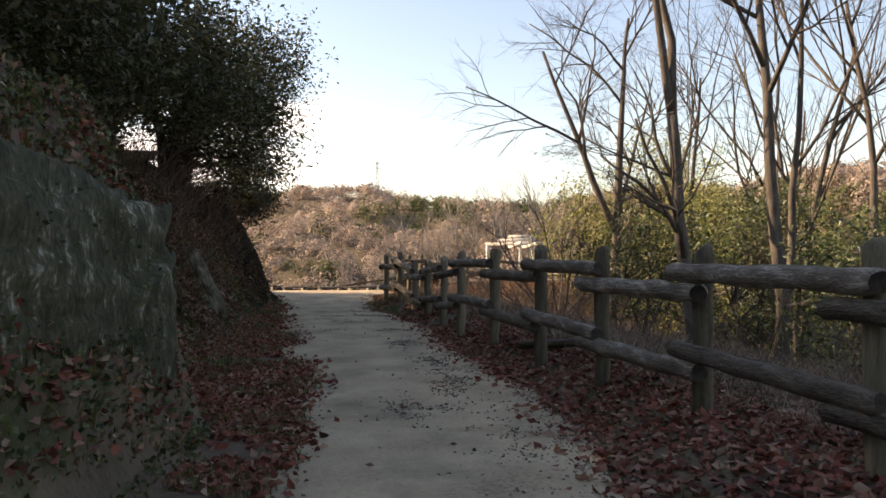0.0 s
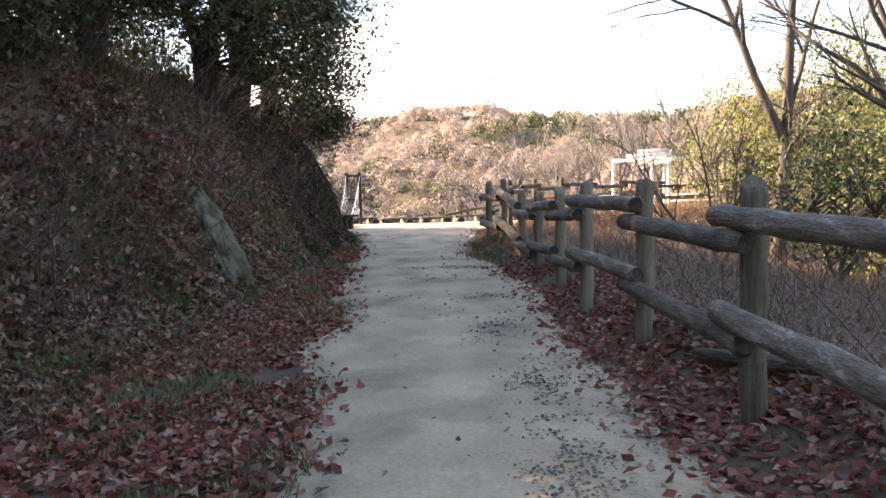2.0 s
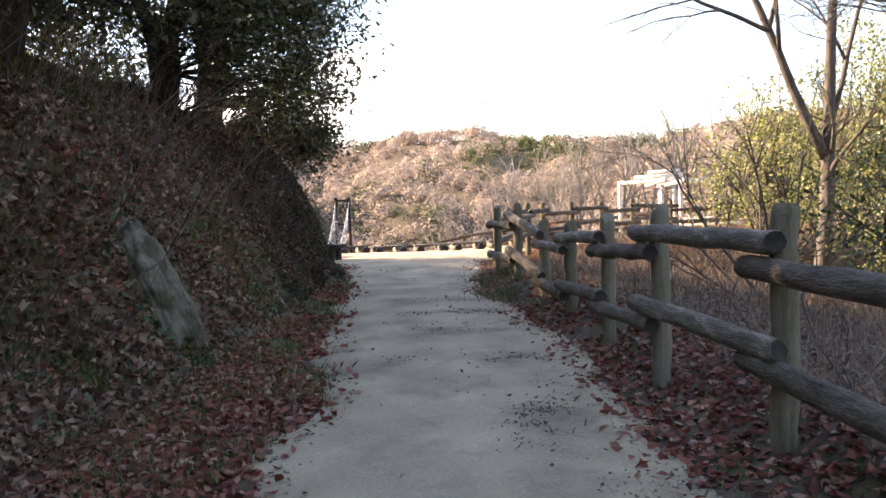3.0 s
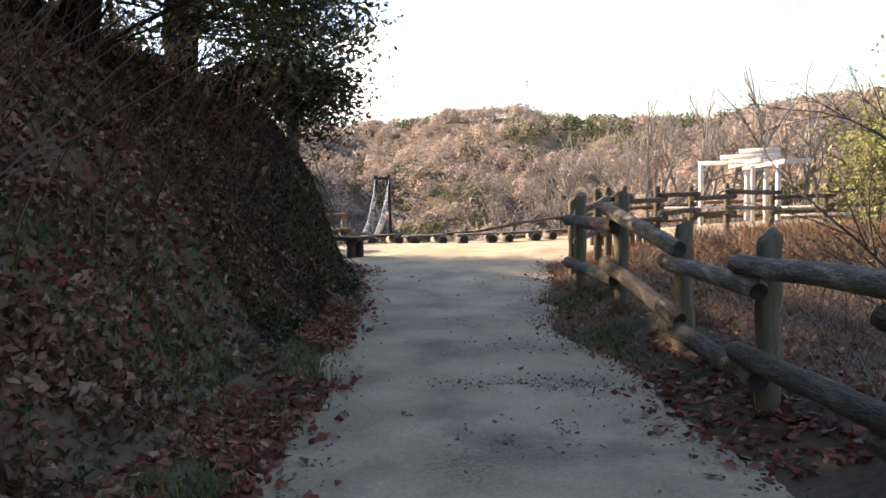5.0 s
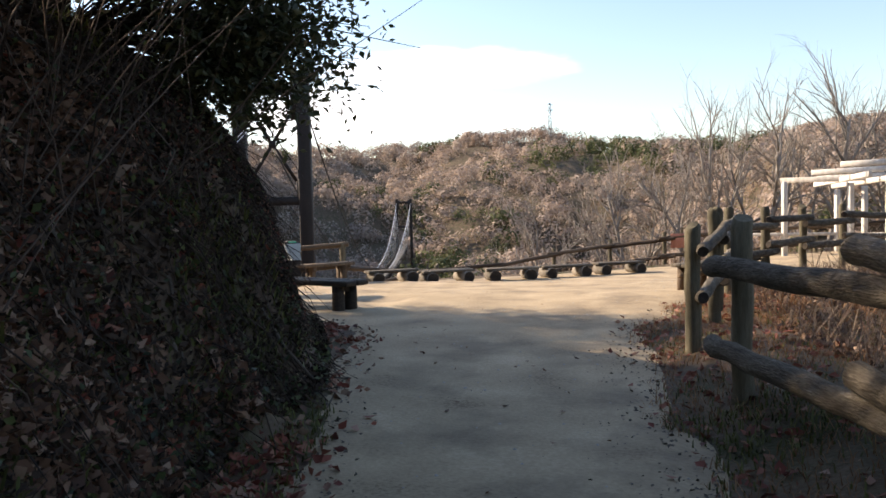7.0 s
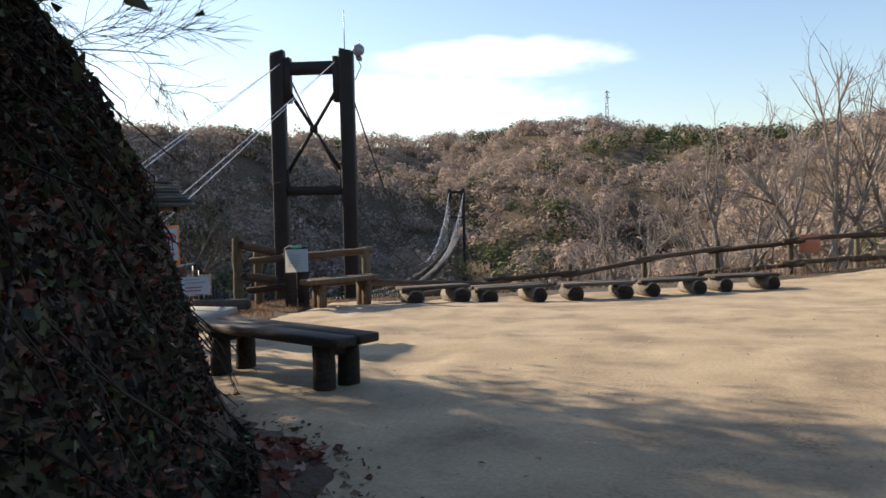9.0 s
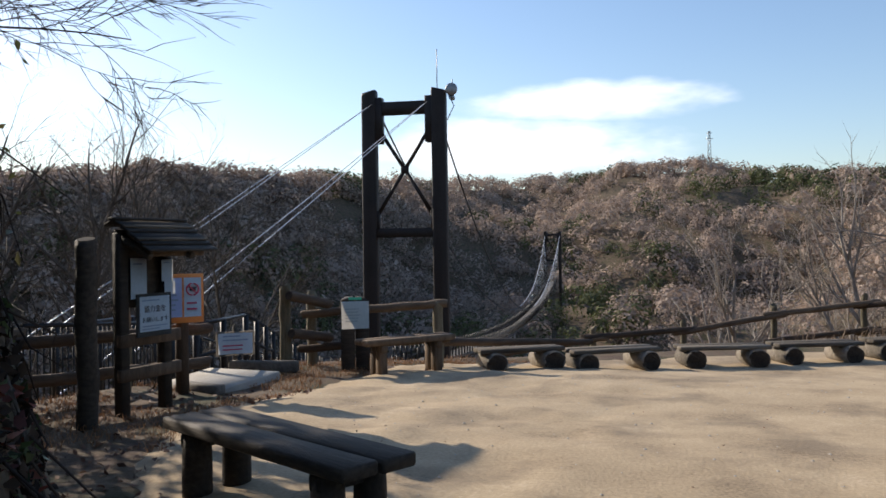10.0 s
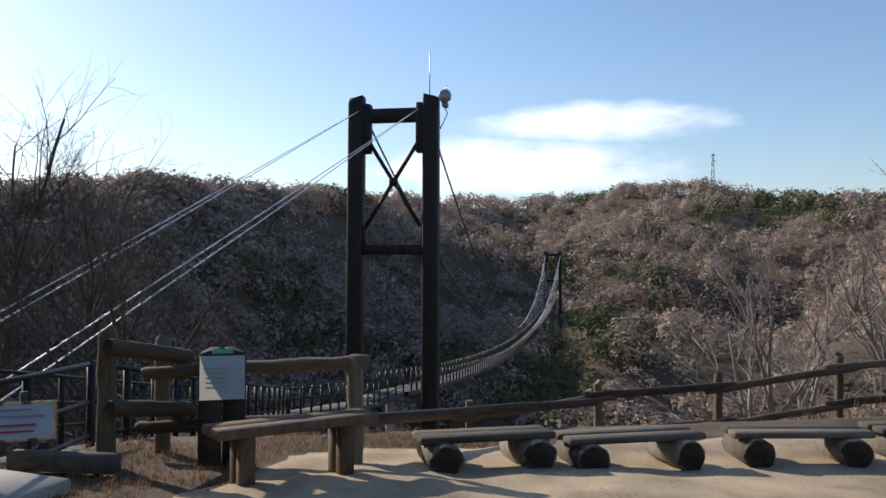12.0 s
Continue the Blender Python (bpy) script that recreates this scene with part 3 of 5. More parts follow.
def log_bench(p0, p1, z, i):
    p0, p1 = Vector((*p0, 0)), Vector((*p1, 0))
    mid, way = (p0 + p1) / 2, (p1 - p0).normalized()
    back = Vector((-way.y, way.x, 0))
    mid = mid + back * 0.2
    deg = math.degrees(math.atan2(way.y, way.x))
    length = (p1 - p0).length - 0.03
    base = thing("log_bench", "low bench of grey planks on two cut log rounds", "bench", (mid.x, mid.y, z), "row of log benches")
    base.rotation_euler = (0, 0, radians(deg))
    for k in range(2):
        box_part("plank", (rng.uniform(-0.02, 0.02), (k - 0.5) * 0.2, 0.262 + rng.uniform(-0.006, 0.006)), (length, 0.19, 0.055), base, GREYWOOD, bevel=0.014)
    for sx in (-1, 1):
        geo = Geo()
        geo.tube([(0, -0.29, 0), (0, -0.28, 0), (0, 0, 0), (0, 0.26, 0), (0, 0.27, 0)], [0.12, 0.135, 0.138, 0.134, 0.118], 18)
        geo.v[0][:, 0] *= rng.uniform(1.0, 1.22)
        geo.v[0] *= 1 + 0.05 * (rng.random((len(geo.v[0]), 1)) - 0.5)
        ob = part("log_round", geo, GREYWOOD, base, "cut log round with dark end grain", smooth=True)
        ob.data.materials.append(ENDGRAIN)
        for f in ob.data.polygons:
            if abs(f.normal.y) > 0.9:
                f.material_index, f.use_smooth = 1, False
        ob.location = (sx * (length / 2 - 0.2), 0, 0.115)
        ob.rotation_euler = (0, rng.uniform(-0.2, 0.2), rng.uniform(-0.08, 0.08))
    return base


for i, (a, b, z) in enumerate((((-5.84, 31.45), (-4.86, 32.15), -0.14), ((-4.8, 32.2), (-3.72, 32.96), -0.18), ((-3.51, 33.18), (-2.29, 33.7), -0.22), ((-2.24, 33.95), (-1.06, 34.55), -0.22), ((-0.95, 34.75), (0.26, 35.4), -0.22))):
    m = ((a[0] + b[0]) / 2 - 0.1, (a[1] + b[1]) / 2 + 0.17)
    log_bench(a, b, min(z, top(*m)), i)

# bench on a double row of short logs, beside the fence
rb = thing("bench", "bleached plank bench on a double row of short logs", "bench", (0.98, 27.88, top(0.98, 27.88)))
rb.rotation_euler = (0, 0, radians(51.5))
for k in range(2):
    box_part("plank", (0, (k - 0.5) * 0.19, 0.42), (2.05, 0.18, 0.055), rb, GREYWOOD, bevel=0.012)
for k in range(4):
    for sy in (-1, 1):
        geo = Geo()
        geo.tube([(0, 0, -0.05), (0, 0, 0.15), (0.006, 0, 0.39)], [0.075, 0.072, 0.07], 12)
        part("leg", geo, BROWNWOOD, rb, smooth=True).location = (-0.84 + 0.56 * k, sy * 0.1, 0)
geo = Geo()
geo.tube([(-1.05, 0, 0), (0, 0.004, 0), (0.95, 0, 0)], 0.04, 10)
part("stretcher", geo, BROWNWOOD, rb, smooth=True).location = (0, 0.0, 0.27)

# ---- the lookout corner: fence, signs, notice board ----
look_fence = thing("log_fence", "short log fence with thick rails at the lookout corner", "fence", (-8.2, 30.45, top(-8.2, 30.45)))
gz = top(-8.2, 30.45)
log("post", (-8.14, 30.45, gz - 0.1), (-8.14, 30.45, 1.03), 0.075, look_fence, POSTWOOD, ends=False)
log("post", (-8.14, 31.1, gz - 0.2), (-8.14, 31.1, 0.9), 0.07, look_fence, POSTWOOD, ends=False)
log("post", (-6.41, 31.42, gz - 0.3), (-6.41, 31.42, 0.8), 0.068, look_fence, POSTWOOD, ends=False)
log("rail", (-7.99, 30.3, 0.92), (-7.89, 31.15, 0.75), 0.065, look_fence, BROWNWOOD)
log("rail", (-7.96, 30.3, 0.44), (-7.88, 31.15, 0.3), 0.065, look_fence, BROWNWOOD)
log("rail", (-8.17, 30.9, 0.63), (-6.29, 31.45, 0.76), 0.055, look_fence, BROWNWOOD)
log("rail", (-8.22, 30.9, 0.16), (-6.25, 31.45, 0.3), 0.055, look_fence, BROWNWOOD)
log("rail", (-6.5, 31.5, 0.24), (-5.4, 36.45, -0.3), 0.055, look_fence, BROWNWOOD)


def bars(parent, width, height, rows, material, z0=0.0, x0=0.0, y=-0.012, seed=1):
    """Unreadable lines of writing as thin strokes."""
    r = random.Random(seed)
    for k in range(rows):
        geo = Geo()
        w = width * r.uniform(0.6, 1.0)
        geo.box((x0 - (width - w) / 2, y, z0 + height * (0.5 - (k + 0.5) / rows)), (w, 0.002, height / rows * 0.34))
        part("line_of_writing", geo, material, parent)


def lettering(text, size, material, parent, place):
    cu = bpy.data.curves.new("lettering", "FONT")
    cu.body, cu.size, cu.extrude, cu.align_x, cu.resolution_u = text, size, 0.001, "CENTER", 2
    tmp = new("lettering", cu)
    me = bpy.data.meshes.new_from_object(tmp.evaluated_get(bpy.context.evaluated_depsgraph_get()))
    bpy.data.objects.remove(tmp)
    ob = new("lettering", me)
    me.materials.clear()
    me.materials.append(material)
    ob.parent, ob.location, ob.rotation_euler = parent, place, (radians(90), 0, 0)
    return ob


def facing(ob, x, y):
    """Turns the thing's front (-y) towards a place."""
    d = Vector((x, y, 0)) - ob.location
    ob.rotation_euler = (0, 0, math.atan2(d.y, d.x) + math.pi / 2)


# split-log signpost with a pale sheet
sp = thing("signpost", "two dark split logs with a blank weathered notice sheet", "sign", (-7.42, 30.98, top(-7.42, 30.98)))
facing(sp, -3.0, 25.0)
for sx in (-1, 1):
    geo = Geo()
    pr = [(-0.093, -0.06), (0.088, -0.06), (0.093, -0.03), (0.075, 0.045), (0.0, 0.075), (-0.08, 0.05)]
    vs = [(sx * 0.096 + a * k, b * k, z) for z, k in ((-0.1, 1), (0.9, 1), (0.96, 0.92)) for a, b in pr]
    for j, (a, b) in enumerate(pr):
        if a * sx > 0.05:
            vs[12 + j] = (vs[12 + j][0], vs[12 + j][1], 0.92)
    geo.add(vs, [(r * 6 + i, r * 6 + (i + 1) % 6, r * 6 + 6 + (i + 1) % 6, r * 6 + 6 + i) for r in range(2) for i in range(6)], [(12, 12 + i, 13 + i) for i in range(1, 5)])
    part("split_log", geo, DARKWOOD, sp)
geo = Geo()
geo.box((0, -0.068, 0.72), (0.36, 0.008, 0.36))
sheet_ob = part("notice_sheet", geo, SHEET, sp, "faded blank notice sheet")
bars(sheet_ob, 0.26, 0.2, 5, FAINTINK, 0.72, 0, -0.074, 4)
geo = Geo()
geo.box((0.0, -0.066, 0.935), (0.17, 0.006, 0.035))
part("tape", geo, TEAL, sp, "green tape strip")

# low sign board on a thin post
ws = thing("sign_board", "white low sign board with faded writing on one post", "sign", (-8.7, 30.15, top(-8.7, 30.15) - 0.16))
facing(ws, -3.2, 24.5)
geo = Geo()
geo.tube([(0, 0.03, -0.1), (0, 0.03, 0.78)], 0.03, 10)
part("post", geo, GREYWOOD, ws, smooth=True)
geo = Geo()
geo.box((0, 0, 0.55), (0.48, 0.02, 0.31))
part("frame", geo, GREYWOOD, ws)
geo = Geo()
geo.box((0, -0.012, 0.55), (0.43, 0.008, 0.265))
wb = part("panel", geo, PAPER, ws, "white panel with red and blue faded writing")
bars(wb, 0.32, 0.1, 2, PALEINK, 0.62, 0, -0.018, 8)
bars(wb, 0.32, 0.1, 2, REDINK, 0.5, 0, -0.018, 9)

# roofed notice board
nb = thing("notice_board", "dark roofed timber notice board with papers pinned to it", "notice board", (-7.56, 27.22, float(land(-7.56, 27.22))))
nb.rotation_euler = (0, 0, radians(86))
for sx in (-0.24, 0.26):
    box_part("post", (sx, 0, 0.76), (0.1, 0.1, 1.68), nb, DARKWOOD, bevel=0.01)
box_part("back_board", (0, 0.02, 1.24), (0.44, 0.04, 0.6), nb, DARKWOOD)
box_part("crosspiece", (0.06, -0.03, 0.66), (0.72, 0.06, 0.11), nb, BROWNWOOD)
box_part("crosspiece", (0.06, -0.03, 0.36), (0.72, 0.06, 0.11), nb, BROWNWOOD)
box_part("ridge_beam", (0.1, 0, 1.58), (0.74, 0.09, 0.09), nb, DARKWOOD)
box_part("eaves_beam", (0.1, -0.28, 1.42), (0.74, 0.06, 0.06), nb, BROWNWOOD)
for sx in (-0.24, 0.26):
    ob = box_part("rafter", (sx, -0.16, 1.49), (0.06, 0.44, 0.06), nb, DARKWOOD)
    ob.rotation_euler = (radians(28), 0, 0)
for side in (-1, 1):
    for k in range(5 if side < 0 else 1):
        ob = box_part("roof_board", (0.1 + rng.uniform(-0.01, 0.01), side * (0.05 + 0.08 * k), 1.685 - 0.056 * k), (0.84, 0.115, 0.022), nb, DARKWOOD)
        ob.rotation_euler = (radians(-side * 24), 0, 0)
    for k in (1, 3) if side < 0 else ():
        ob = box_part("batten", (0.1, side * (0.05 + 0.08 * k), 1.71 - 0.056 * k), (0.84, 0.03, 0.022), nb, GREYWOOD)
        ob.rotation_euler = (radians(-side * 24), 0, 0)
box_part("ridge_cap", (0.1, 0, 1.72), (0.86, 0.1, 0.025), nb, DARKWOOD)
for cx, cz, w, h, seed in ((-0.1, 1.2, 0.18, 0.36, 11), (0.24, 1.26, 0.14, 0.2, 12), (0.27, 1.1, 0.13, 0.12, 13)):
    geo = Geo()
    geo.box((cx, -0.068, cz), (w, 0.004, h))
    pp = part("paper", geo, PAPER, nb, "curling white notice paper")
    if seed < 13:
        bars(pp, w * 0.7, h * 0.12, 1, PALEINK, cz + h * 0.35, cx, -0.072, seed)
geo = Geo()
geo.box((0.05, -0.09, 0.87), (0.4, 0.02, 0.38))
req = part("request_board", geo, GREYWOOD, nb, "framed request notice")
geo = Geo()
geo.box((0.05, -0.102, 0.88), (0.35, 0.004, 0.31))
req = part("paper", geo, PAPER, nb, "white request notice in bold black characters")
lettering("協力金を", 0.066, INK, req, (0.05, -0.106, 0.9))
lettering("お願いします", 0.052, INK, req, (0.05, -0.106, 0.81))
bars(req, 0.3, 0.03, 1, PALEINK, 1.0, 0.05, -0.106, 21)
bars(req, 0.3, 0.05, 2, PALEINK, 0.76, 0.05, -0.106, 22)

# orange sign on its own post
osn = thing("warning_sign", "orange-framed prohibition sign on a round timber post", "sign", (-7.98, 28.25, float(land(-7.98, 28.25))))
facing(osn, -3.2, 24.0)
geo = Geo()
geo.tube([(0, 0, -0.1), (0.004, 0, 0.5), (0, 0, 1.1), (0, 0, 1.12)], [0.07, 0.066, 0.064, 0.05], 14)
part("post", geo, BROWNWOOD, osn, smooth=True)
geo = Geo()
geo.box((0, -0.08, 0.98), (0.42, 0.02, 0.5), None, 0.004)
part("board", geo, ORANGE, osn, "orange painted board")
geo = Geo()
geo.box((-0.09, -0.093, 0.99), (0.17, 0.004, 0.4))
pl = part("panel", geo, LILAC, osn, "pale lilac panel of small writing")
bars(pl, 0.13, 0.3, 6, PALEINK, 0.99, -0.09, -0.097, 31)
geo = Geo()
geo.box((0.1, -0.093, 0.99), (0.17, 0.004, 0.4))
pr_ = part("panel", geo, PAPER, osn, "white panel with red prohibition ring")
geo = Geo()
a = np.linspace(0, 2 * np.pi, 25)
geo.tube(np.stack((0.1 + 0.06 * np.cos(a), np.full(25, -0.098), 1.07 + 0.06 * np.sin(a)), axis=-1), 0.008, 6, False)
geo.tube([(0.06, -0.098, 1.11), (0.14, -0.098, 1.03)], 0.007, 6)
part("prohibition_ring", geo, REDINK, pr_, "dark red ring and bar")
geo = Geo()
geo.box((0.1, -0.098, 1.07), (0.06, 0.004, 0.035), None, 0.001)
geo.box((0.1, -0.098, 1.09), (0.085, 0.004, 0.012), None, 0.001)
part("drawn_shape", geo, INK, pr_)
bars(pr_, 0.12, 0.12, 2, REDINK, 0.9, 0.1, -0.097, 33)

# tall dark post, side fence and metal railing by the steps
tp = tagged(log("gate_post", (-7.45, 26.47, float(land(-7.45, 26.47)) - 0.1), (-7.45, 26.47, 1.62), 0.085, None, DARKWOOD), "tall dark square-cut gate post at the steps", "post")
side_fence = thing("log_fence", "brown rail fence above the descending steps", "fence", (-9.0, 25.3, float(land(-9.0, 25.3))))
for px, py in ((-9.2, 25.0), (-8.75, 26.6), (-8.5, 28.0)):
    log("post", (px, py, float(land(px, py)) - 0.2), (px, py, 0.98), 0.07, side_fence, POSTWOOD, ends=False)
for h in (0.78, 0.42):
    log("rail", (-9.2, 24.9, h), (-8.6, 26.9, h), 0.06, side_fence, BROWNWOOD)
    log("rail", (-8.7, 26.4, h - 0.06), (-7.9, 28.6, h - 0.1), 0.06, side_fence, BROWNWOOD)

# concrete slab with a timber kerb at the head of the steps
slab = thing("concrete_slab", "pale concrete landing slab with dark timber kerb", "slab", (-7.8, 28.95, 0.0))
geo = Geo()
vs = [(-7.68, 28.47), (-8.6, 28.6), (-8.8, 29.75), (-7.78, 29.75)]
geo.add([(x + 7.8, y - 28.95, z) for z in (-0.4, 0.04, 0.052) for x, y in [((a[0] + 8.1) * (1 if z < 0.05 else 0.985) - 8.1, (a[1] - 29.18) * (1 if z < 0.05 else 0.985) + 29.18) for a in vs]],
        [(i + 4 * r, 4 * r + (i + 1) % 4, 4 * r + 4 + (i + 1) % 4, 4 * r + 4 + i) for r in range(2) for i in range(4)] + [(8, 9, 10, 11)])
part("landing", geo, CONCRETE, slab)
for p0, p1 in (((-8.71, 30.05), (-7.85, 30.27)), ((-7.67, 28.48), (-8.18, 28.55))):
    d = Vector((p1[0] - p0[0], p1[1] - p0[1], 0))
    ob = box_part("kerb", ((p0[0] + p1[0]) / 2 + 7.8, (p0[1] + p1[1]) / 2 - 28.95, 0.03), (d.length, 0.14, 0.14), slab, KERB, math.degrees(math.atan2(d.y, d.x)), 0.015)


# ---- the ramp and the suspension bridge ----
def rail_run(name, label, pts, parent, spacing, post_h, mat_, width, r=0.03):
    """Two rows of posts with rails along a line."""
    pts = [Vector(p) for p in pts]
    one = Geo()
    one.tube([(0, 0, 0), (0, 0, post_h * 0.5), (0, 0, post_h)], [r * 1.1, r, r], 6)
    shared = one.mesh("railing_post", True)
    shared.materials.append(mat_)
    for a, b in zip(pts, pts[1:]):
        way = b - a
        side = Vector((-way.y, way.x, 0)).normalized() * width / 2
        n = max(1, int(way.length / spacing))
        for s in (-1, 1):
            for k in range(n + (b == pts[-1])):
                p = a + way * (k / n) + side * s
                ob = new("railing_post", shared)
                ob.parent, ob.location = parent, p
            for h in (0.35, 0.7, post_h):
                rail = Geo()
                rail.tube([a + side * s + Vector((0, 0, h)), b + side * s + Vector((0, 0, h))], r * 0.6, 4)
                part("handrail", rail, mat_, parent)


ramp = thing("access_ramp", "dark railed ramp descending to the suspension bridge", "ramp", (0, 0, 0))
RAMP = [(-9.6, 29.2, -0.5), (-10.6, 31.6, -0.6), (-15, 40, -2.2), (-21, 52, -4.4), (-24.0, 66, -6.2), (-24.35, 70, -6.2)]
rail_run("ramp", "black steel railing posts", RAMP, ramp, 1.3, 1.1, STEELDARK, 1.7, 0.045)
geo = Geo()
for a, b in zip(RAMP, RAMP[1:]):
    a, b = Vector(a), Vector(b)
    side = Vector((-(b - a).y, (b - a).x, 0)).normalized() * 0.95
    dn = Vector((0, 0, 0.22))
    geo.add([a + side, a - side, b - side, b + side, a + side - dn, a - side - dn, b - side - dn, b + side - dn],
            [(0, 1, 2, 3), (7, 6, 5, 4), (0, 4, 5, 1), (1, 5, 6, 2), (2, 6, 7, 3), (3, 7, 4, 0)])
part("ramp_deck", geo, KERB, ramp)
for a in RAMP[2:]:
    geo = Geo()
    geo.tube([(a[0], a[1], float(land(a[0], a[1])) - 1), (a[0], a[1], a[2] - 0.2)], 0.25, 10)
    part("pier", geo, CONCRETE, ramp, smooth=True)

# bars of the near black railing
bars_fence = thing("metal_railing", "black upright-bar steel railing above the steps", "railing", (-10.2, 29.0, -0.6))
geo = Geo()
geo.tube([(0, 0, 0), (0, 0, 1.15)], 0.011, 6)
bar_mesh = geo.mesh("bar", True)
bar_mesh.materials.append(STEELDARK)
for k in range(34):
    ob = new("bar", bar_mesh)
    ob.parent, ob.location = bars_fence, (1.1 - 0.055 * k, -1.7 + 0.13 * k, 0.25 - 0.012 * k)
geo = Geo()
for h in (0.06, 1.15):
    geo.tube([(-9.1, 27.3, -0.35 + h), (-10.97, 31.7, -0.76 + h)], 0.025, 6)
part("handrail", geo, STEELDARK, bars_fence).location = (10.2, -29.0, 0.6)

NEAR, FAR = Vector((-24.25, 70.06, 0)), Vector((-56.3, 238.3, 0))
AXIS = (FAR - NEAR).normalized()
CROSS = Vector((AXIS.y, -AXIS.x, 0))


def bridge_tower(label, mid, foot, deck, z_top, k, horn):
    """Two battered legs, two cross beams and an X brace."""
    base = thing("bridge_tower", label, "tower", (mid.x, mid.y, foot))
    half_t, half_b = 2.32 * k, 2.36 * k
    at = lambda s, z: CROSS * s * (half_b + (half_t - half_b) * (z - deck) / (z_top - deck)) + Vector((0, 0, z - foot))
    rot = Matrix((tuple(CROSS), tuple(AXIS), (0, 0, 1))).transposed()
    w = 0.94 * k
    for s in (-1, 1):
        geo = Geo()
        lo, hi = at(s, foot), at(s, z_top)
        prof = [(-w / 2, -w * 0.42), (-w * 0.42, -w / 2), (w * 0.42, -w / 2), (w / 2, -w * 0.42), (w / 2, w * 0.42), (w * 0.42, w / 2), (-w * 0.42, w / 2), (-w / 2, w * 0.42)]
        vs = []
        for j, (c, kk) in enumerate(((lo, 1.0), (hi - Vector((0, 0, 0.25 * k)), 0.97), (hi, 0.93))):
            vs += [c + CROSS * a * kk + AXIS * b * kk + Vector((0, 0, (0.22 * k * (-s * a / w)) if j else 0)) for a, b in prof]
        geo.add(vs, [(r * 8 + i, r * 8 + (i + 1) % 8, r * 8 + 8 + (i + 1) % 8, r * 8 + 8 + i) for r in range(2) for i in range(8)], [(16, 16 + i, 17 + i) for i in range(1, 7)])
        part("leg", geo, TOWER, base)
        geo = Geo()
        c = at(s * 0.93, z_top - 1.9 * k) - CROSS * s * w * 0.35
        geo.box(c, (0.8 * k, 0.7 * k, 3.0 * k), rot, 0.03)
        part("saddle_plate", geo, TOWER, base)
    zs = (z_top - 1.12 * k, z_top - 9.26 * k)
    for z, h in zip(zs, (0.82 * k, 0.6 * k)):
        geo = Geo()
        a, b = at(-1, z), at(1, z)
        geo.box((a + b) / 2, ((b - a).length, 0.6 * k, h), rot, 0.03)
        part("cross_beam", geo, TOWER, base)
    xa, xb = z_top - 2.2 * k, z_top - 8.1 * k
    centre = Vector((0, 0, (xa + xb) / 2 - foot))
    for s in (-1, 1):
        for z in (xa, xb):
            geo = Geo()
            geo.tube([at(s * 0.8, z), centre], 0.13 * k, 8)
            part("diagonal_brace", geo, TOWER, base)
        geo = Geo()
        geo.box(at(s * 0.81, xb - 0.5 * k), (0.35 * k, 0.4 * k, 1.6 * k), rot, 0.02)
        part("gusset", geo, TOWER, base)
    geo = Geo()
    geo.box(centre, (0.5 * k, 0.3 * k, 0.5 * k), rot, 0.05)
    part("brace_hub", geo, TOWER, base)
    if horn:
        p = at(1, z_top) + CROSS * 0.9 + Vector((0, 0, -0.1))
        geo = Geo()
        geo.tube([p - CROSS * 0.7, p - CROSS * 0.1], 0.06, 8)
        geo.tube([p - AXIS * 0.45, p - AXIS * 0.4, p, p + AXIS * 0.4], [0.36, 0.4, 0.32, 0.12], 16)
        geo.tube([p + Vector((0, 0, -0.5)) - AXIS * 0.3, p + Vector((0, 0, -0.5)) + AXIS * 0.3], [0.2, 0.12], 12)
        geo.tube([p + Vector((0, 0, 0.3)), p + Vector((0, 0, 0.7))], 0.03, 6)
        part("loudspeaker", geo, GREYSHELL, base, "grey loudspeaker horn", smooth=True)
        geo = Geo()
        geo.tube([p - CROSS * 0.3 + Vector((0, 0, -0.2)), p + CROSS * 0.1 + Vector((0, 0, -1.0)), p - CROSS * 0.35 + Vector((0, 0, -1.9))], 0.035, 6)
        part("speaker_cable", geo, CABLE, base)
        geo = Geo()
        geo.tube([at(1, z_top) - CROSS * 0.1, at(1, z_top) - CROSS * 0.1 + Vector((0, 0, 2.6))], 0.03, 6)
        part("lightning_rod", geo, GREYSHELL, base)
    return at


near_at = bridge_tower("tall dark-brown steel bridge tower with X bracing", NEAR, -11.0, -6.2, 11.6, 1.0, True)
far_at = bridge_tower("distant dark bridge tower at the far end", FAR, -20.0, -9.0, 4.7, 0.85, False)
DECK = lambda s: -6.2 - 17.6 * s + 14.8 * s * s
spot = lambda s, side, z: NEAR + (FAR - NEAR) * s + CROSS * side + Vector((0, 0, z))
bridge = thing("suspension_bridge", "long narrow suspension footbridge sagging across the valley", "bridge", (0, 0, 0))
S = np.linspace(0, 1, 81)
geo = Geo()
for h, wd in ((0.0, 1.0), (-0.25, 1.0)):
    geo.add([spot(s, sd, DECK(s) + h) for s in S for sd in (-wd, wd)], [(2 * i, 2 * i + 1, 2 * i + 3, 2 * i + 2)[::1 if h == 0 else -1] for i in range(80)])
for sd in (-1.0, 1.0):
    geo.add([spot(s, sd, DECK(s) + h) for s in S for h in (-0.25, 0.0)], [(2 * i, 2 * i + 1, 2 * i + 3, 2 * i + 2) for i in range(80)])
part("deck", geo, KERB, bridge, "dark plank deck")
geo = Geo()
geo.tube([(0, 0, 0), (0, 0, 0.6), (0, 0, 1.15)], [0.065, 0.06, 0.06], 6)
rail_post = geo.mesh("railing_post", True)
rail_post.materials.append(STEELDARK)
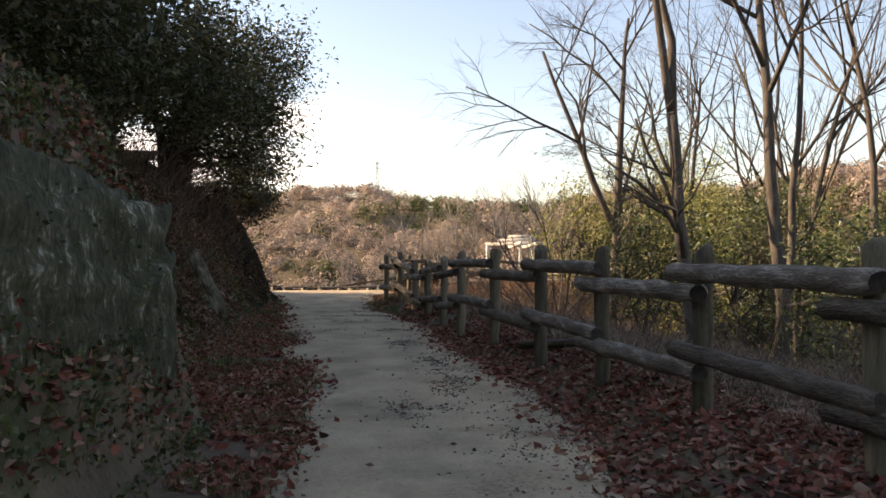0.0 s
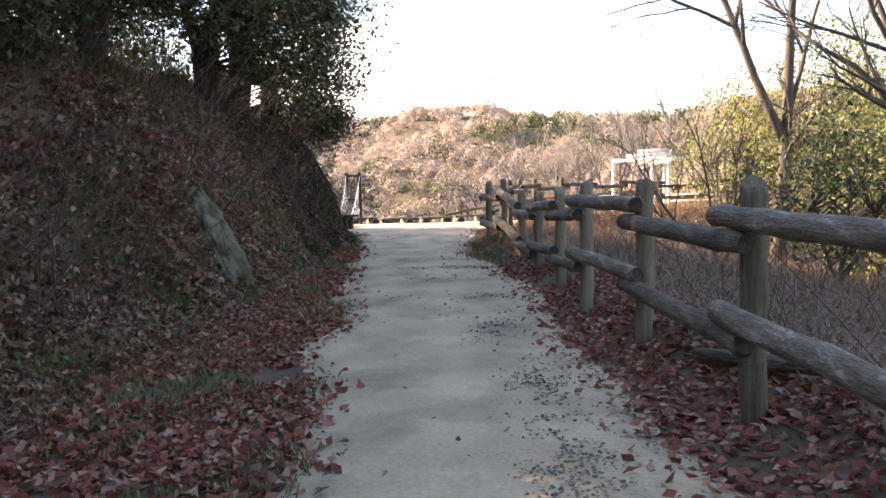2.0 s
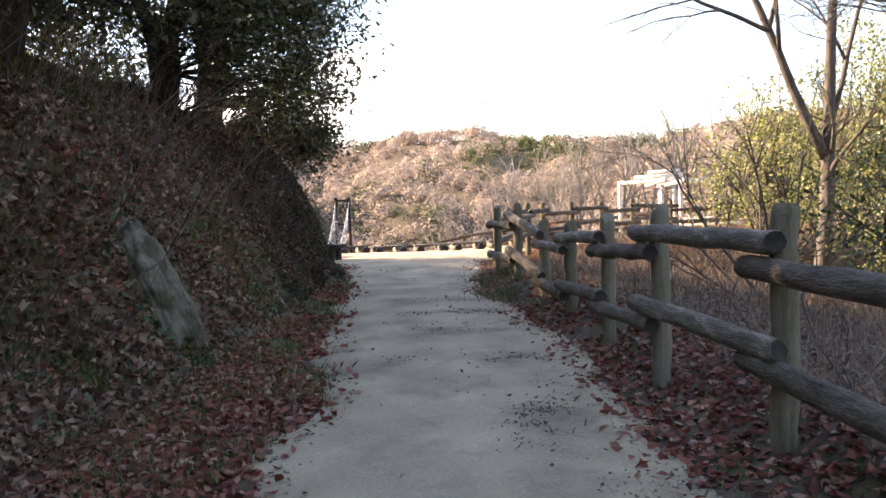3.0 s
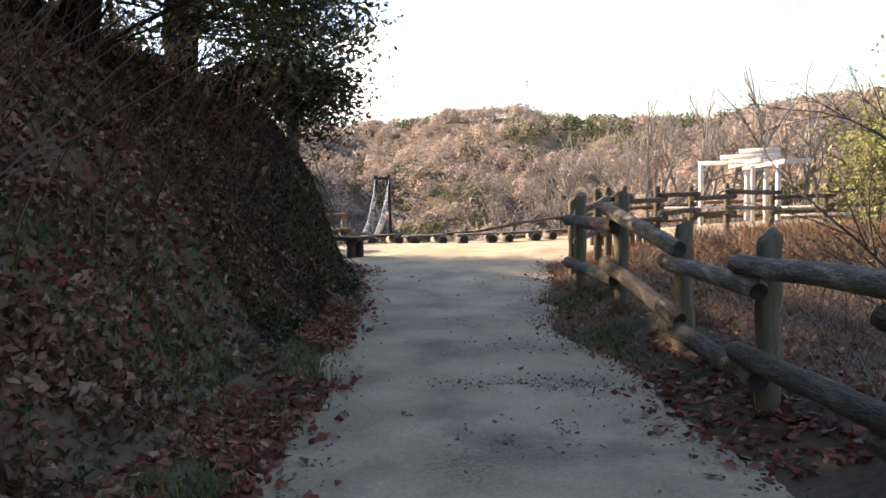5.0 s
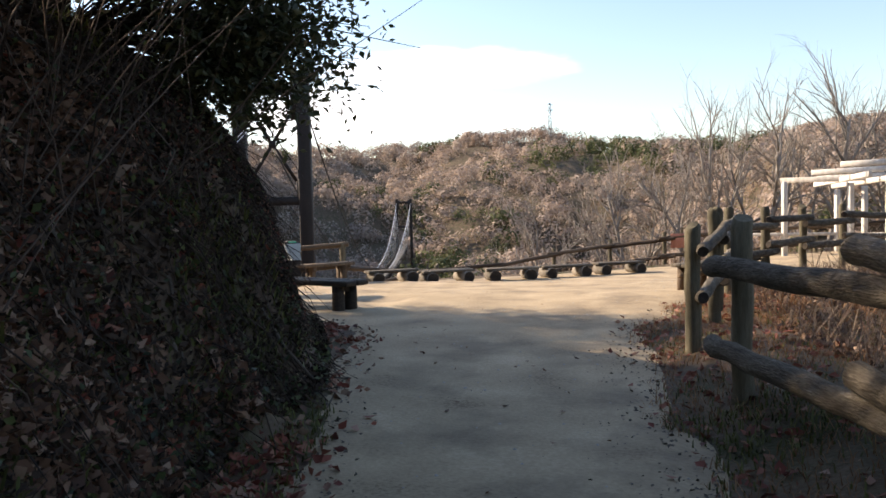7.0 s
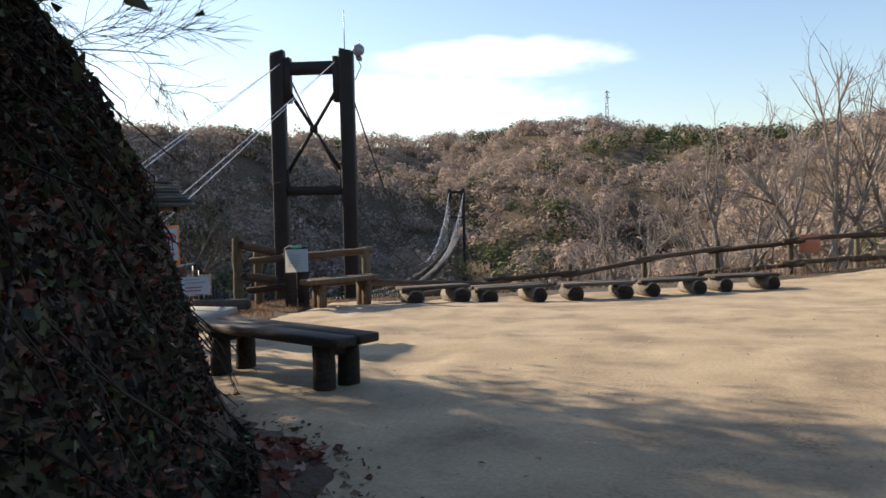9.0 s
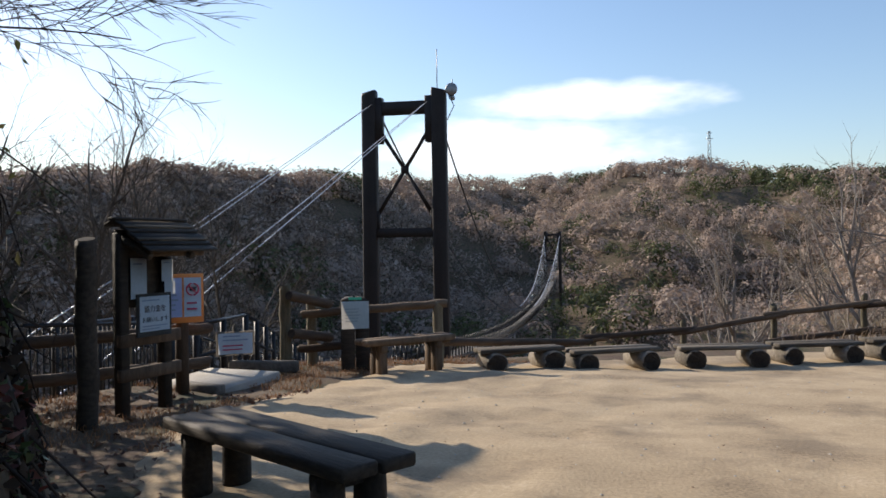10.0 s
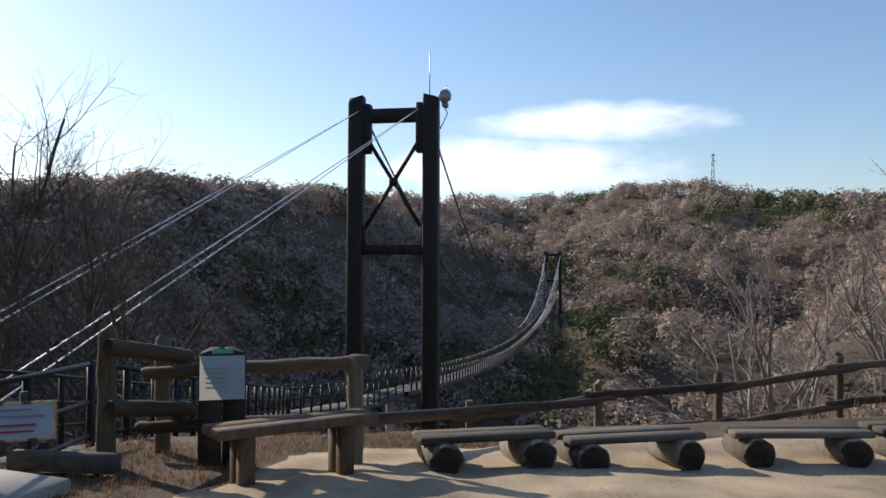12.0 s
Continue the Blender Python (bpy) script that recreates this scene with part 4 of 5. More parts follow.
for sd in (-1.0, 1.0):
    rails = Geo()
    for s in np.linspace(0.005, 1, 118):
        ob = new("railing_post", rail_post)
        ob.parent, ob.location = bridge, spot(s, sd, DECK(s))
    for h in (0.4, 0.8, 1.15):
        rails.tube([spot(s, sd, DECK(s) + h) for s in S], 0.02, 4)
    part("handrail", rails, DARKCABLE, bridge, "dark steel handrail cables")
for sd in (-1, 1):
    za, zb, zm = 10.9, 3.6, -9.4
    sm = 0.53
    curve = lambda s: zm + ((za - zm) * ((sm - s) / sm) ** 2 if s < sm else (zb - zm) * ((s - sm) / (1 - sm)) ** 2)
    offs = lambda s: sd * (2.0 - 0.8 * math.sin(math.pi * s))
    for part_, mt in ((S[S <= 0.53], DARKCABLE), (S[S >= 0.52], CABLE)):
        geo = Geo()
        geo.tube([spot(s, offs(s), curve(s)) for s in part_], 0.065, 5)
        part("main_cable", geo, mt, bridge)
    for s in np.linspace(0.62, 0.98, 40):
        geo = Geo()
        geo.tube([spot(s, offs(s), curve(s)), spot(s, sd, DECK(s))], 0.014, 3)
        part("hanger", geo, CABLE, bridge)
    # backstays towards the anchorages, in pairs
    for k in (-0.14, 0.14):
        geo = Geo()
        p0, p1 = NEAR + CROSS * (2.05 * sd if sd < 0 else 1.6) + Vector((0, 0, 10.9)), NEAR - AXIS * 46 + CROSS * ((2.05 * sd if sd < 0 else 1.6) + 0.35 + k * 2.4) + Vector((0, 0, -5.0 + (0.7 if sd > 0 else 0)))
        geo.tube([p0, p0.lerp(p1, 0.5) + Vector((0, 0, -0.1)), p1], 0.018, 6)
        part("backstay_cable", geo, CABLE, bridge, "bright galvanised backstay cable")

# pylon on the ridge
pylon_at = Vector((-27, 432, 0))
pz = float(land(pylon_at.x, pylon_at.y))
pyl = thing("pylon", "distant lattice pylon on the wooded ridge", "pylon", (pylon_at.x, pylon_at.y, pz))
geo = Geo()
for sx in (-1, 1):
    for sy in (-1, 1):
        geo.tube([(sx * 2.2, sy * 2.2, 0), (sx * 0.7, sy * 0.7, 24)], 0.22, 4)
for k in range(7):
    z0, z1 = k * 3.3 + 3, k * 3.3 + 6.3
    h0, h1 = 2.2 - 1.5 * z0 / 24, 2.2 - 1.5 * z1 / 24
    for s in (-1, 1):
        geo.tube([(-h0, s * h0, z0), (h1, s * h1, min(z1, 24))], 0.12, 4)
        geo.tube([(h0, s * h0, z0), (-h1, s * h1, min(z1, 24))], 0.12, 4)
for z, w in ((20, 3.2), (23, 2.4)):
    geo.tube([(-w, 0, z), (w, 0, z)], 0.2, 4)
part("lattice", geo, GREYSHELL, pyl).scale = (0.5, 0.5, 0.9)

# ---- pergola ----
PG0 = Vector((5.6, 37.6, 0.3))
pg = thing("pergola", "bleached white timber pergola in undergrowth", "pergola", PG0)


def timber(name, p0, p1, wide, high):
    """A squared timber from p0 to p1."""
    p0, p1 = Vector(p0), Vector(p1)
    d = p1 - p0
    ob = box_part(name, (p0 + p1) / 2 - PG0, (d.length, wide, high), pg, WHITEWOOD, 0, 0.012)
    ob.rotation_euler = (0, -math.atan2(d.z, math.hypot(d.x, d.y)), math.atan2(d.y, d.x))


for px, py, pz in ((4.2, 38.7, 2.03), (6.25, 36.6, 2.02), (5.79, 38.2, 1.94), (6.43, 39.2, 1.86), (6.05, 40.5, 1.8)):
    zb = float(land(px, py)) - 0.1
    box_part("post", (px - PG0.x, py - PG0.y, (pz + zb) / 2 - PG0.z), (0.13, 0.13, pz - zb), pg, WHITEWOOD, 20, 0.012)
timber("beam", (4.1, 38.75, 2.06), (7.5, 37.6, 2.06), 0.1, 0.15)
timber("beam", (6.0, 40.8, 1.9), (6.3, 35.9, 2.02), 0.1, 0.14)
timber("beam", (5.5, 40.8, 1.96), (5.6, 35.9, 2.1), 0.1, 0.14)
for p0, p1 in (((4.65, 37.6, 2.22), (6.4, 37.0, 2.26)), ((5.0, 36.2, 2.36), (6.1, 35.75, 2.38)), ((5.3, 39.7, 2.12), (6.9, 39.0, 2.15))):
    timber("rafter", p0, p1, 0.1, 0.14)
for p0, p1 in (((6.25, 38.5, 0.52), (8.6, 37.3, 0.6)), ((6.4, 37.6, 0.3), (8.6, 36.8, 0.36)), ((3.0, 38.9, 0.55), (5.6, 38.5, 0.55))):
    timber("seat_rail", p0, p1, 0.14, 0.08)
# faded plate on the edge fence
plate = tagged(part("warning_plate", (lambda g: (g.box((1.35, 39.0, 0.4), (0.5, 0.02, 0.42), turned(22), 0.004), g)[1])(Geo()), REDBOARD), "small faded red warning plate on the edge fence", "sign")


# ---- vegetation helpers ----
def leaves(geo, centres, size, r, aspect=0.5, up=0.0, droop=0.0):
    """Folded leaf shapes: two triangles along a midrib, at the given centres."""
    n = len(centres)
    d = r.normal(size=(n, 3))
    d[:, 2] = d[:, 2] * (1 - up) - droop
    d /= np.linalg.norm(d, axis=1)[:, None]
    w = np.cross(d, r.normal(size=(n, 3)))
    if up:
        w[:, 2] *= 1 - up
    w /= np.linalg.norm(w, axis=1)[:, None] + 1e-9
    nn = np.cross(d, w)
    s = (size * r.uniform(0.6, 1.35, n))[:, None]
    a, b = centres - d * s / 2, centres + d * s / 2
    c, e = centres + w * s * aspect / 2 + nn * s * 0.12, centres - w * s * aspect / 2 + nn * s * 0.12
    i = np.arange(n)[:, None] * 4
    geo.add(np.stack((a, c, b, e), axis=1).reshape(-1, 3), (), np.concatenate((i + [0, 1, 2], i + [0, 2, 3])))


def blades(geo, feet, height, r, lean=0.35, width=0.012):
    """Grass blades, bent in the middle."""
    n = len(feet)
    a = r.uniform(0, 2 * np.pi, n)
    h = (height * r.uniform(0.45, 1.25, n))[:, None]
    way = np.stack((np.cos(a), np.sin(a), np.zeros(n)), axis=-1)
    sd = np.stack((-np.sin(a), np.cos(a), np.zeros(n)), axis=-1) * width
    l = (lean * r.uniform(0.3, 1.6, n))[:, None]
    up = np.array((0, 0, 1.0))
    m = feet + up * h * 0.6 + way * h * l * 0.4
    t = feet + up * h * (1 - 0.3 * l) + way * h * l * 1.2
    i = np.arange(n)[:, None] * 5
    geo.add(np.stack((feet - sd, feet + sd, m + sd * 0.7, m - sd * 0.7, t), axis=1).reshape(-1, 3), i + [0, 1, 2, 3], i + [3, 2, 4])


def scatter(n, x0, x1, y0, y1, r, test=None, z=0.0):
    x, y = r.uniform(x0, x1, n), r.uniform(y0, y1, n)
    if test is not None:
        ok = test(x, y)
        x, y = x[ok], y[ok]
    h = np.maximum(land(x, y), land(x, y) + np.clip(inside(x, y) * 0.12, -0.06, 0.035))
    return np.stack((x, y, h + z), axis=-1)


def stems(r, base, way, length, radius, level, levels, kids, spread, out, gravity=0.1, wiggle=0.12):
    """A branching skeleton: (level, points, radii) collected in out."""
    n = 7 if level == 0 else 5 if level < 3 else 3
    pts, d = [np.array(base, float)], np.array(way, float)
    for k in range(n):
        d = d + r.normal(size=3) * wiggle * (0.5 if level == 0 else 1) + np.array((0, 0, gravity * (0.4 if level else 0.2)))
        d /= np.linalg.norm(d)
        pts.append(pts[-1] + d * length / n)
    pts = np.array(pts)
    tip = 0.35 if level < levels else 0.3
    out.append((level, pts, radius * np.linspace(1, tip, n + 1)))
    if level >= levels:
        return
    for k in range(kids[level]):
        f = r.uniform(0.35 if level == 0 else 0.15, 1.0)
        j = f * n
        p = pts[int(j)] + (pts[min(int(j) + 1, n)] - pts[int(j)]) * (j - int(j))
        dd = pts[min(int(j) + 1, n)] - pts[max(int(j) - 1, 0)]
        dd = dd / np.linalg.norm(dd)
        s = np.cross(dd, r.normal(size=3))
        s /= np.linalg.norm(s)
        ang = spread * r.uniform(0.6, 1.3)
        stems(r, p, dd * math.cos(ang) + s * math.sin(ang), length * r.uniform(0.42, 0.7) * (1.15 - 0.4 * f), max(radius * (1 - 0.62 * f) * 0.62, 0.0035), level + 1, levels, kids, spread, out, gravity, wiggle)


def bare_tree(label, base, forks, seed, bark=None, levels=4, kids=(5, 5, 5, 4), spread=0.55, group="", name="bare_tree", thin=1.0, gravity=0.1):
    """A leafless tree: forks are (way, length, radius) of its main stems."""
    r = np.random.default_rng(seed)
    out = []
    for way, length, radius, *start in forks:
        way = np.array(way, float)
        foot = (0, 0, -0.15)
        if start:
            t = out[0][1]
            out[0] = (0, t, forks[0][2] * np.linspace(1.05, 0.75, len(t)))
            foot = [np.interp(start[0][2], t[:, 2], t[:, c]) for c in range(3)]
        stems(r, foot, way / np.linalg.norm(way), length, radius, 0, levels, kids, spread, out, gravity)
    tree = thing(name, label, "tree", base, group)
    trunk, limbs = Geo(), Geo()
    for lv, pts, rad in out:
        (trunk if lv == 0 else limbs).tube(pts, rad * (thin if lv else 1), 9 if lv == 0 else 6 if lv == 1 else 4 if lv == 2 else 3, caps=lv < 2)
    part("trunk", trunk, bark or BARK, tree, smooth=True)
    part("crown", limbs, bark or BARK, tree, "bare forked branches and fine twigs", smooth=True)
    return tree


def leafy_tree(label, base, trunks, clusters, seed, leaf_mat, leaf=0.1, per=70, spread=0.42, bark=None, name="tree", category="tree", droop=0.25):
    """Trunks, limbs reaching into the crown, and leaves in uneven clumps. clusters: (centre, radii, clumps)."""
    r = np.random.default_rng(seed)
    base = np.array(base, float)
    tree = thing(name, label, category, base)
    trunk, limbs, crown = Geo(), Geo(), Geo()
    tops = []
    for way, length, radius in trunks:
        way = np.array(way, float) / np.linalg.norm(way)
        pts = np.array([way * length * f + r.normal(size=3) * 0.06 * length * f * (1 - f) for f in np.linspace(0, 1, 8)])
        pts[0, 2] -= 0.2
        trunk.tube(pts, radius * np.linspace(1.15, 0.45, 8), 10)
        tops.append(pts)
    for centre, radii, clumps in clusters:
        c = np.array(centre) - base
        u = r.normal(size=(clumps, 3))
        u /= np.linalg.norm(u, axis=1)[:, None]
        p = c + u * np.array(radii) * (r.uniform(0.25, 1, clumps) ** 0.6)[:, None]
        for q in p:
            t = tops[r.integers(len(tops))]
            s = t[np.argmin(np.linalg.norm(t - (q * 0.75), axis=1))]
            m = (s + q) / 2 + r.normal(size=3) * 0.15 + np.array((0, 0, 0.15))
            limbs.tube([s, m, q], [0.02, 0.012, 0.004], 4, caps=False)
            for k in range(3):
                e = q + r.normal(size=3) * spread * 0.8
                limbs.tube([m + (q - m) * 0.6, e], [0.009, 0.003], 3, caps=False)
            cl = q + np.clip(r.normal(size=(per, 3)), -1.7, 1.7) * spread * np.array((1, 1, 0.75)) * r.uniform(0.55, 1.1)
            leaves(crown, cl, leaf, r, 0.45, 0.2, droop)
    part("trunk", trunk, bark or DARKBARK, tree, smooth=True)
    part("limb_frame", limbs, bark or DARKBARK, tree)
    part("crown", crown, leaf_mat, tree, "clumps of small leaves with gaps")
    return tree


# ---- trees on the bank ----
L = lambda x, y: (x, y, float(land(x, y)))
leafy_tree("evergreen oak leaning from the bank over the path", L(-5.75, 21.0), [((0.15, 0, 1), 4.6, 0.2), ((-0.12, 0.1, 1), 4.6, 0.16)],
           [((-4.5, 21.0, 4.9), (1.6, 1.6, 1.6), 70), ((-3.75, 21.1, 3.6), (0.8, 0.8, 0.95), 34), ((-3.65, 20.9, 2.75), (0.6, 0.5, 0.4), 22), ((-4.5, 21.5, 3.1), (0.9, 0.8, 0.5), 20), ((-3.6, 20.3, 6.0), (1.5, 1.5, 1.3), 38), ((-6.5, 21.5, 5.7), (1.5, 1.5, 1.4), 14)], 11, EVERGREEN, 0.09, 130, 0.36)
leafy_tree("evergreen shrub tree crowding the top of the bank", L(-5.0, 17.3), [((0.2, -0.05, 1), 4.2, 0.16), ((-0.2, 0.15, 1), 4.0, 0.12)],
           [((-3.4, 17.6, 4.2), (1.35, 1.7, 1.3), 60), ((-3.0, 16.8, 5.8), (1.55, 1.7, 1.2), 55), ((-5.0, 17.5, 5.2), (1.4, 1.8, 1.6), 45)], 12, EVERGREEN, 0.11, 105)
leafy_tree("dark evergreen tree above the leaf-strewn bank", L(-4.9, 13.2), [((0.15, 0.1, 1), 4.4, 0.17), ((0.0, -0.25, 1), 4.2, 0.11)],
           [((-3.5, 13.4, 4.6), (1.4, 1.9, 1.3), 60), ((-3.7, 13.0, 6.3), (1.6, 1.9, 1.1), 45), ((-5.4, 13.6, 5.0), (1.3, 1.8, 1.7), 60), ((-6.2, 11.4, 5.4), (1.3, 2.2, 1.8), 90), ((-6.2, 12.0, 6.0), (1.0, 1.4, 1.2), 50), ((-6.4, 15.6, 5.6), (1.2, 2.0, 1.7), 70)], 13, EVERGREEN, 0.11, 105)
leafy_tree("shaded evergreen tree at the top of the bank", L(-4.7, 9.0), [((0.2, 0.1, 1), 4.2, 0.15), ((-0.1, -0.2, 1), 4.4, 0.13)],
           [((-4.6, 9.6, 3.7), (1.1, 2.4, 0.8), 50), ((-4.3, 6.6, 3.7), (1.0, 1.5, 0.9), 40), ((-3.8, 9.2, 4.9), (1.3, 2.0, 1.3), 55), ((-4.9, 8.8, 5.8), (1.6, 2.1, 1.4), 45)], 14, EVERGREEN, 0.11, 105)
leafy_tree("overhanging dark evergreen above the mossy rock", L(-3.3, 4.6), [((0.2, 0.1, 1), 3.6, 0.15), ((-0.1, 0.3, 1), 4.2, 0.12)],
           [((-2.4, 5.4, 4.4), (1.2, 1.8, 1.0), 50), ((-2.9, 3.0, 4.3), (1.4, 1.8, 1.3), 50), ((-3.4, 5.4, 5.6), (1.5, 1.8, 1.2), 40)], 15, EVERGREEN, 0.11, 105)
# clumps at y 16.6 and 12.2 are added to block sun from fence and path
leafy_tree("broad evergreen further up the hillside with clumps added for shade", L(-9.0, 15.0), [((0.1, 0, 1), 4.5, 0.2)],
           [((-8.6, 18.3, 7.0), (1.6, 2.8, 2.0), 60), ((-8.8, 16.6, 6.0), (1.3, 2.4, 1.7), 90), ((-8.6, 13.0, 7.0), (1.6, 3.5, 2.2), 65), ((-8.5, 12.2, 4.9), (1.2, 2.4, 1.3), 80), ((-8.8, 22.3, 6.0), (1.3, 1.6, 1.7), 42)], 16, EVERGREEN, 0.16, 60, 0.6)


# added out of view to keep sun patches off the path
leafy_tree("unseen evergreen added on the hillside to shade the path", L(-8.5, 8.0), [((0.1, 0, 1), 4.5, 0.2)],
           [((-8.2, 8.5, 6.4), (1.4, 3.2, 2.3), 130), ((-8.0, 3.0, 6.2), (1.4, 3.4, 2.4), 130)], 18, EVERGREEN, 0.18, 90, 0.5)
leafy_tree("evergreen tree beside the steps shading the path", L(-10.6, 25.6), [((0.0, 0, 1), 4.5, 0.16)],
           [((-10.6, 26.0, 2.4), (1.2, 1.6, 2.2), 75), ((-10.8, 26.2, 4.6), (1.3, 1.5, 1.4), 60), ((-11.0, 23.8, 4.5), (1.5, 2.0, 2.5), 60)], 17, EVERGREEN, 0.14, 90, 0.45)

# ---- bare trees beyond the fence ----
G1 = "bare trees beyond the fence"
bare_tree("tall bare forked tree beyond the fence", L(7.1, 23.7), [((0.0, 0.0, 1), 3.6, 0.19), ((-0.5, 0.0, 1), 6.4, 0.125, (0, 0, 3.0)), ((0.02, 0.05, 1), 7.0, 0.14, (0, 0, 3.1)), ((0.3, 0.1, 1), 5.0, 0.07, (0.03, 0, 4.6))], 21, group=G1, kids=(4, 5, 5, 4), spread=0.68, gravity=0.05)
bare_tree("tall grey-barked bare tree beyond the fence", L(6.75, 14.4), [((0, 0, 1), 5.2, 0.15), ((-0.2, 0.05, 1), 5.6, 0.1, (0, 0, 4.9)), ((0.12, 0.1, 1), 5.8, 0.11, (0, 0, 4.9)), ((-0.8, 0.1, 0.45), 2.2, 0.035, (0, 0, 3.6))], 22, group=G1, kids=(4, 5, 5, 4), spread=0.66, gravity=0.05)
bare_tree("tall straight bare tree beyond the fence", L(8.6, 14.6), [((0.02, 0, 1), 10.5, 0.16), ((0.16, 0.1, 1), 9.2, 0.1)], 23, group=G1, kids=(4, 5, 5, 4), spread=0.66, gravity=0.05)
bare_tree("slim bare tree among green bushes", L(9.2, 23.0), [((-0.03, 0, 1), 8.5, 0.1)], 24, group=G1, levels=3)
bare_tree("slim bare tree among green bushes", L(11.0, 19.0), [((0.12, 0, 1), 9.0, 0.13), ((-0.1, 0, 1), 8.0, 0.09)], 25, group=G1, levels=3)
bare_tree("slim bare tree among green bushes", L(12.5, 25.0), [((0.0, 0, 1), 9.0, 0.12), ((0.22, 0, 1), 8.0, 0.1)], 26, group=G1, levels=3)
bare_tree("slim bare tree among green bushes", L(10.4, 15.2), [((0.18, 0, 1), 9.0, 0.12), ((0.35, 0, 1), 7.0, 0.07)], 27, group=G1, levels=3)
bare_tree("low bare shrub with long arching twigs behind the fence", L(4.4, 17.2), [((-0.5, 0.1, 0.8), 2.8, 0.035), ((-0.15, 0.1, 1), 2.8, 0.03), ((0.3, 0, 0.9), 2.6, 0.03), ((-0.8, 0.2, 0.5), 2.4, 0.025), ((0.6, 0.3, 0.7), 2.4, 0.025)], 28, levels=3, kids=(6, 4, 3), name="bare_shrub", group="", gravity=0.02)
bare_tree("low bare shrub with long arching twigs behind the fence", L(4.9, 20.8), [((-0.6, 0.0, 0.7), 2.8, 0.035), ((0.1, 0.1, 1), 2.6, 0.03), ((0.5, 0, 0.7), 2.2, 0.03), ((-0.9, -0.1, 0.5), 2.6, 0.025)], 29, levels=3, kids=(6, 4, 3), name="bare_shrub", gravity=0.02)

# ---- trees past the cliff edge and left of the clearing ----
G2 = "pale bare trees past the edge"
for k, (px, py, hgt, lean, rad) in enumerate(((0.3, 45.0, 6.6, -0.1, 0.09), (-3.0, 44.0, 5.7, 0.0, 0.08), (4.6, 44.0, 6.8, 0.05, 0.1), (2.85, 44.0, 7.0, 0.0, 0.1), (6.6, 44.5, 7.4, 0.1, 0.11), (9.2, 45.0, 7.2, 0.0, 0.1), (1.9, 46.5, 6.8, 0.05, 0.08), (12.0, 45.0, 7.5, 0.1, 0.11), (-1.0, 49.0, 6.6, 0.15, 0.08))):
    bare_tree("pale leafless tree growing below the cliff fence", L(px, py), [((lean, 0, 1), hgt * 0.74, rad), ((lean + 0.3, 0.1, 1), hgt * 0.66, rad * 0.8), ((lean - 0.38, 0, 1), hgt * 0.66, rad * 0.75), ((lean - 0.62, 0.1, 1), hgt * 0.52, rad * 0.6)], 40 + k, PALEBARK, 3, (6, 5, 4), 0.5, G2, thin=1.35, gravity=0.03)
G3 = "bare trees below the steps"
# each: place, height of the crown's top, length of the boughs
for k, (px, py, zt, bough, rad) in enumerate(((-23.4, 42.5, 5.7, 4.8, 0.15), (-21.6, 44.3, 4.3, 4.0, 0.13), (-27.5, 44.0, 6.2, 5.2, 0.17), (-14.2, 37.0, 2.2, 4.2, 0.09), (-19.0, 41.0, 1.2, 4.2, 0.09), (-33.0, 56.0, 5.5, 5.0, 0.16))):
    g = L(px, py)
    up = zt - g[2] - bough * 0.95
    forks = [((0.04, 0, 1), max(up, 0.6) + 0.3, rad)]
    for q in range(7):
        a = q * 2.4 + k
        forks.append(((0.95 * math.cos(a) * (0.35 + 0.1 * q), 0.95 * math.sin(a) * (0.35 + 0.1 * q), 1), bough * (1 - 0.05 * q), rad * 0.5, (0.03 * up, 0, max(up, 0.6) * (1 - 0.05 * q))))
    bare_tree("bare many-branched tree below the steps", g, forks, 60 + k, BARK, 3, (7, 5, 4), 0.6, G3, thin=0.75, gravity=0.0)

# arching twigs with hanging pods above the notice board
bare_tree("thin arching bare shrub on the end of the bank", L(-6.8, 23.95), [((0.75, 0.75, 0.1), 1.6, 0.01), ((0.1, 0.8, 0.35), 1.3, 0.01), ((-0.25, 0.8, 0.55), 1.7, 0.012), ((-0.5, 0.6, 0.6), 1.7, 0.012), ((-0.7, 0.7, 0.4), 1.8, 0.012), ((0.0, 0.6, 0.7), 1.5, 0.012)], 71, DARKBARK, 3, (7, 6, 4), 0.5, "", "bare_shrub", thin=0.85, gravity=-0.05)

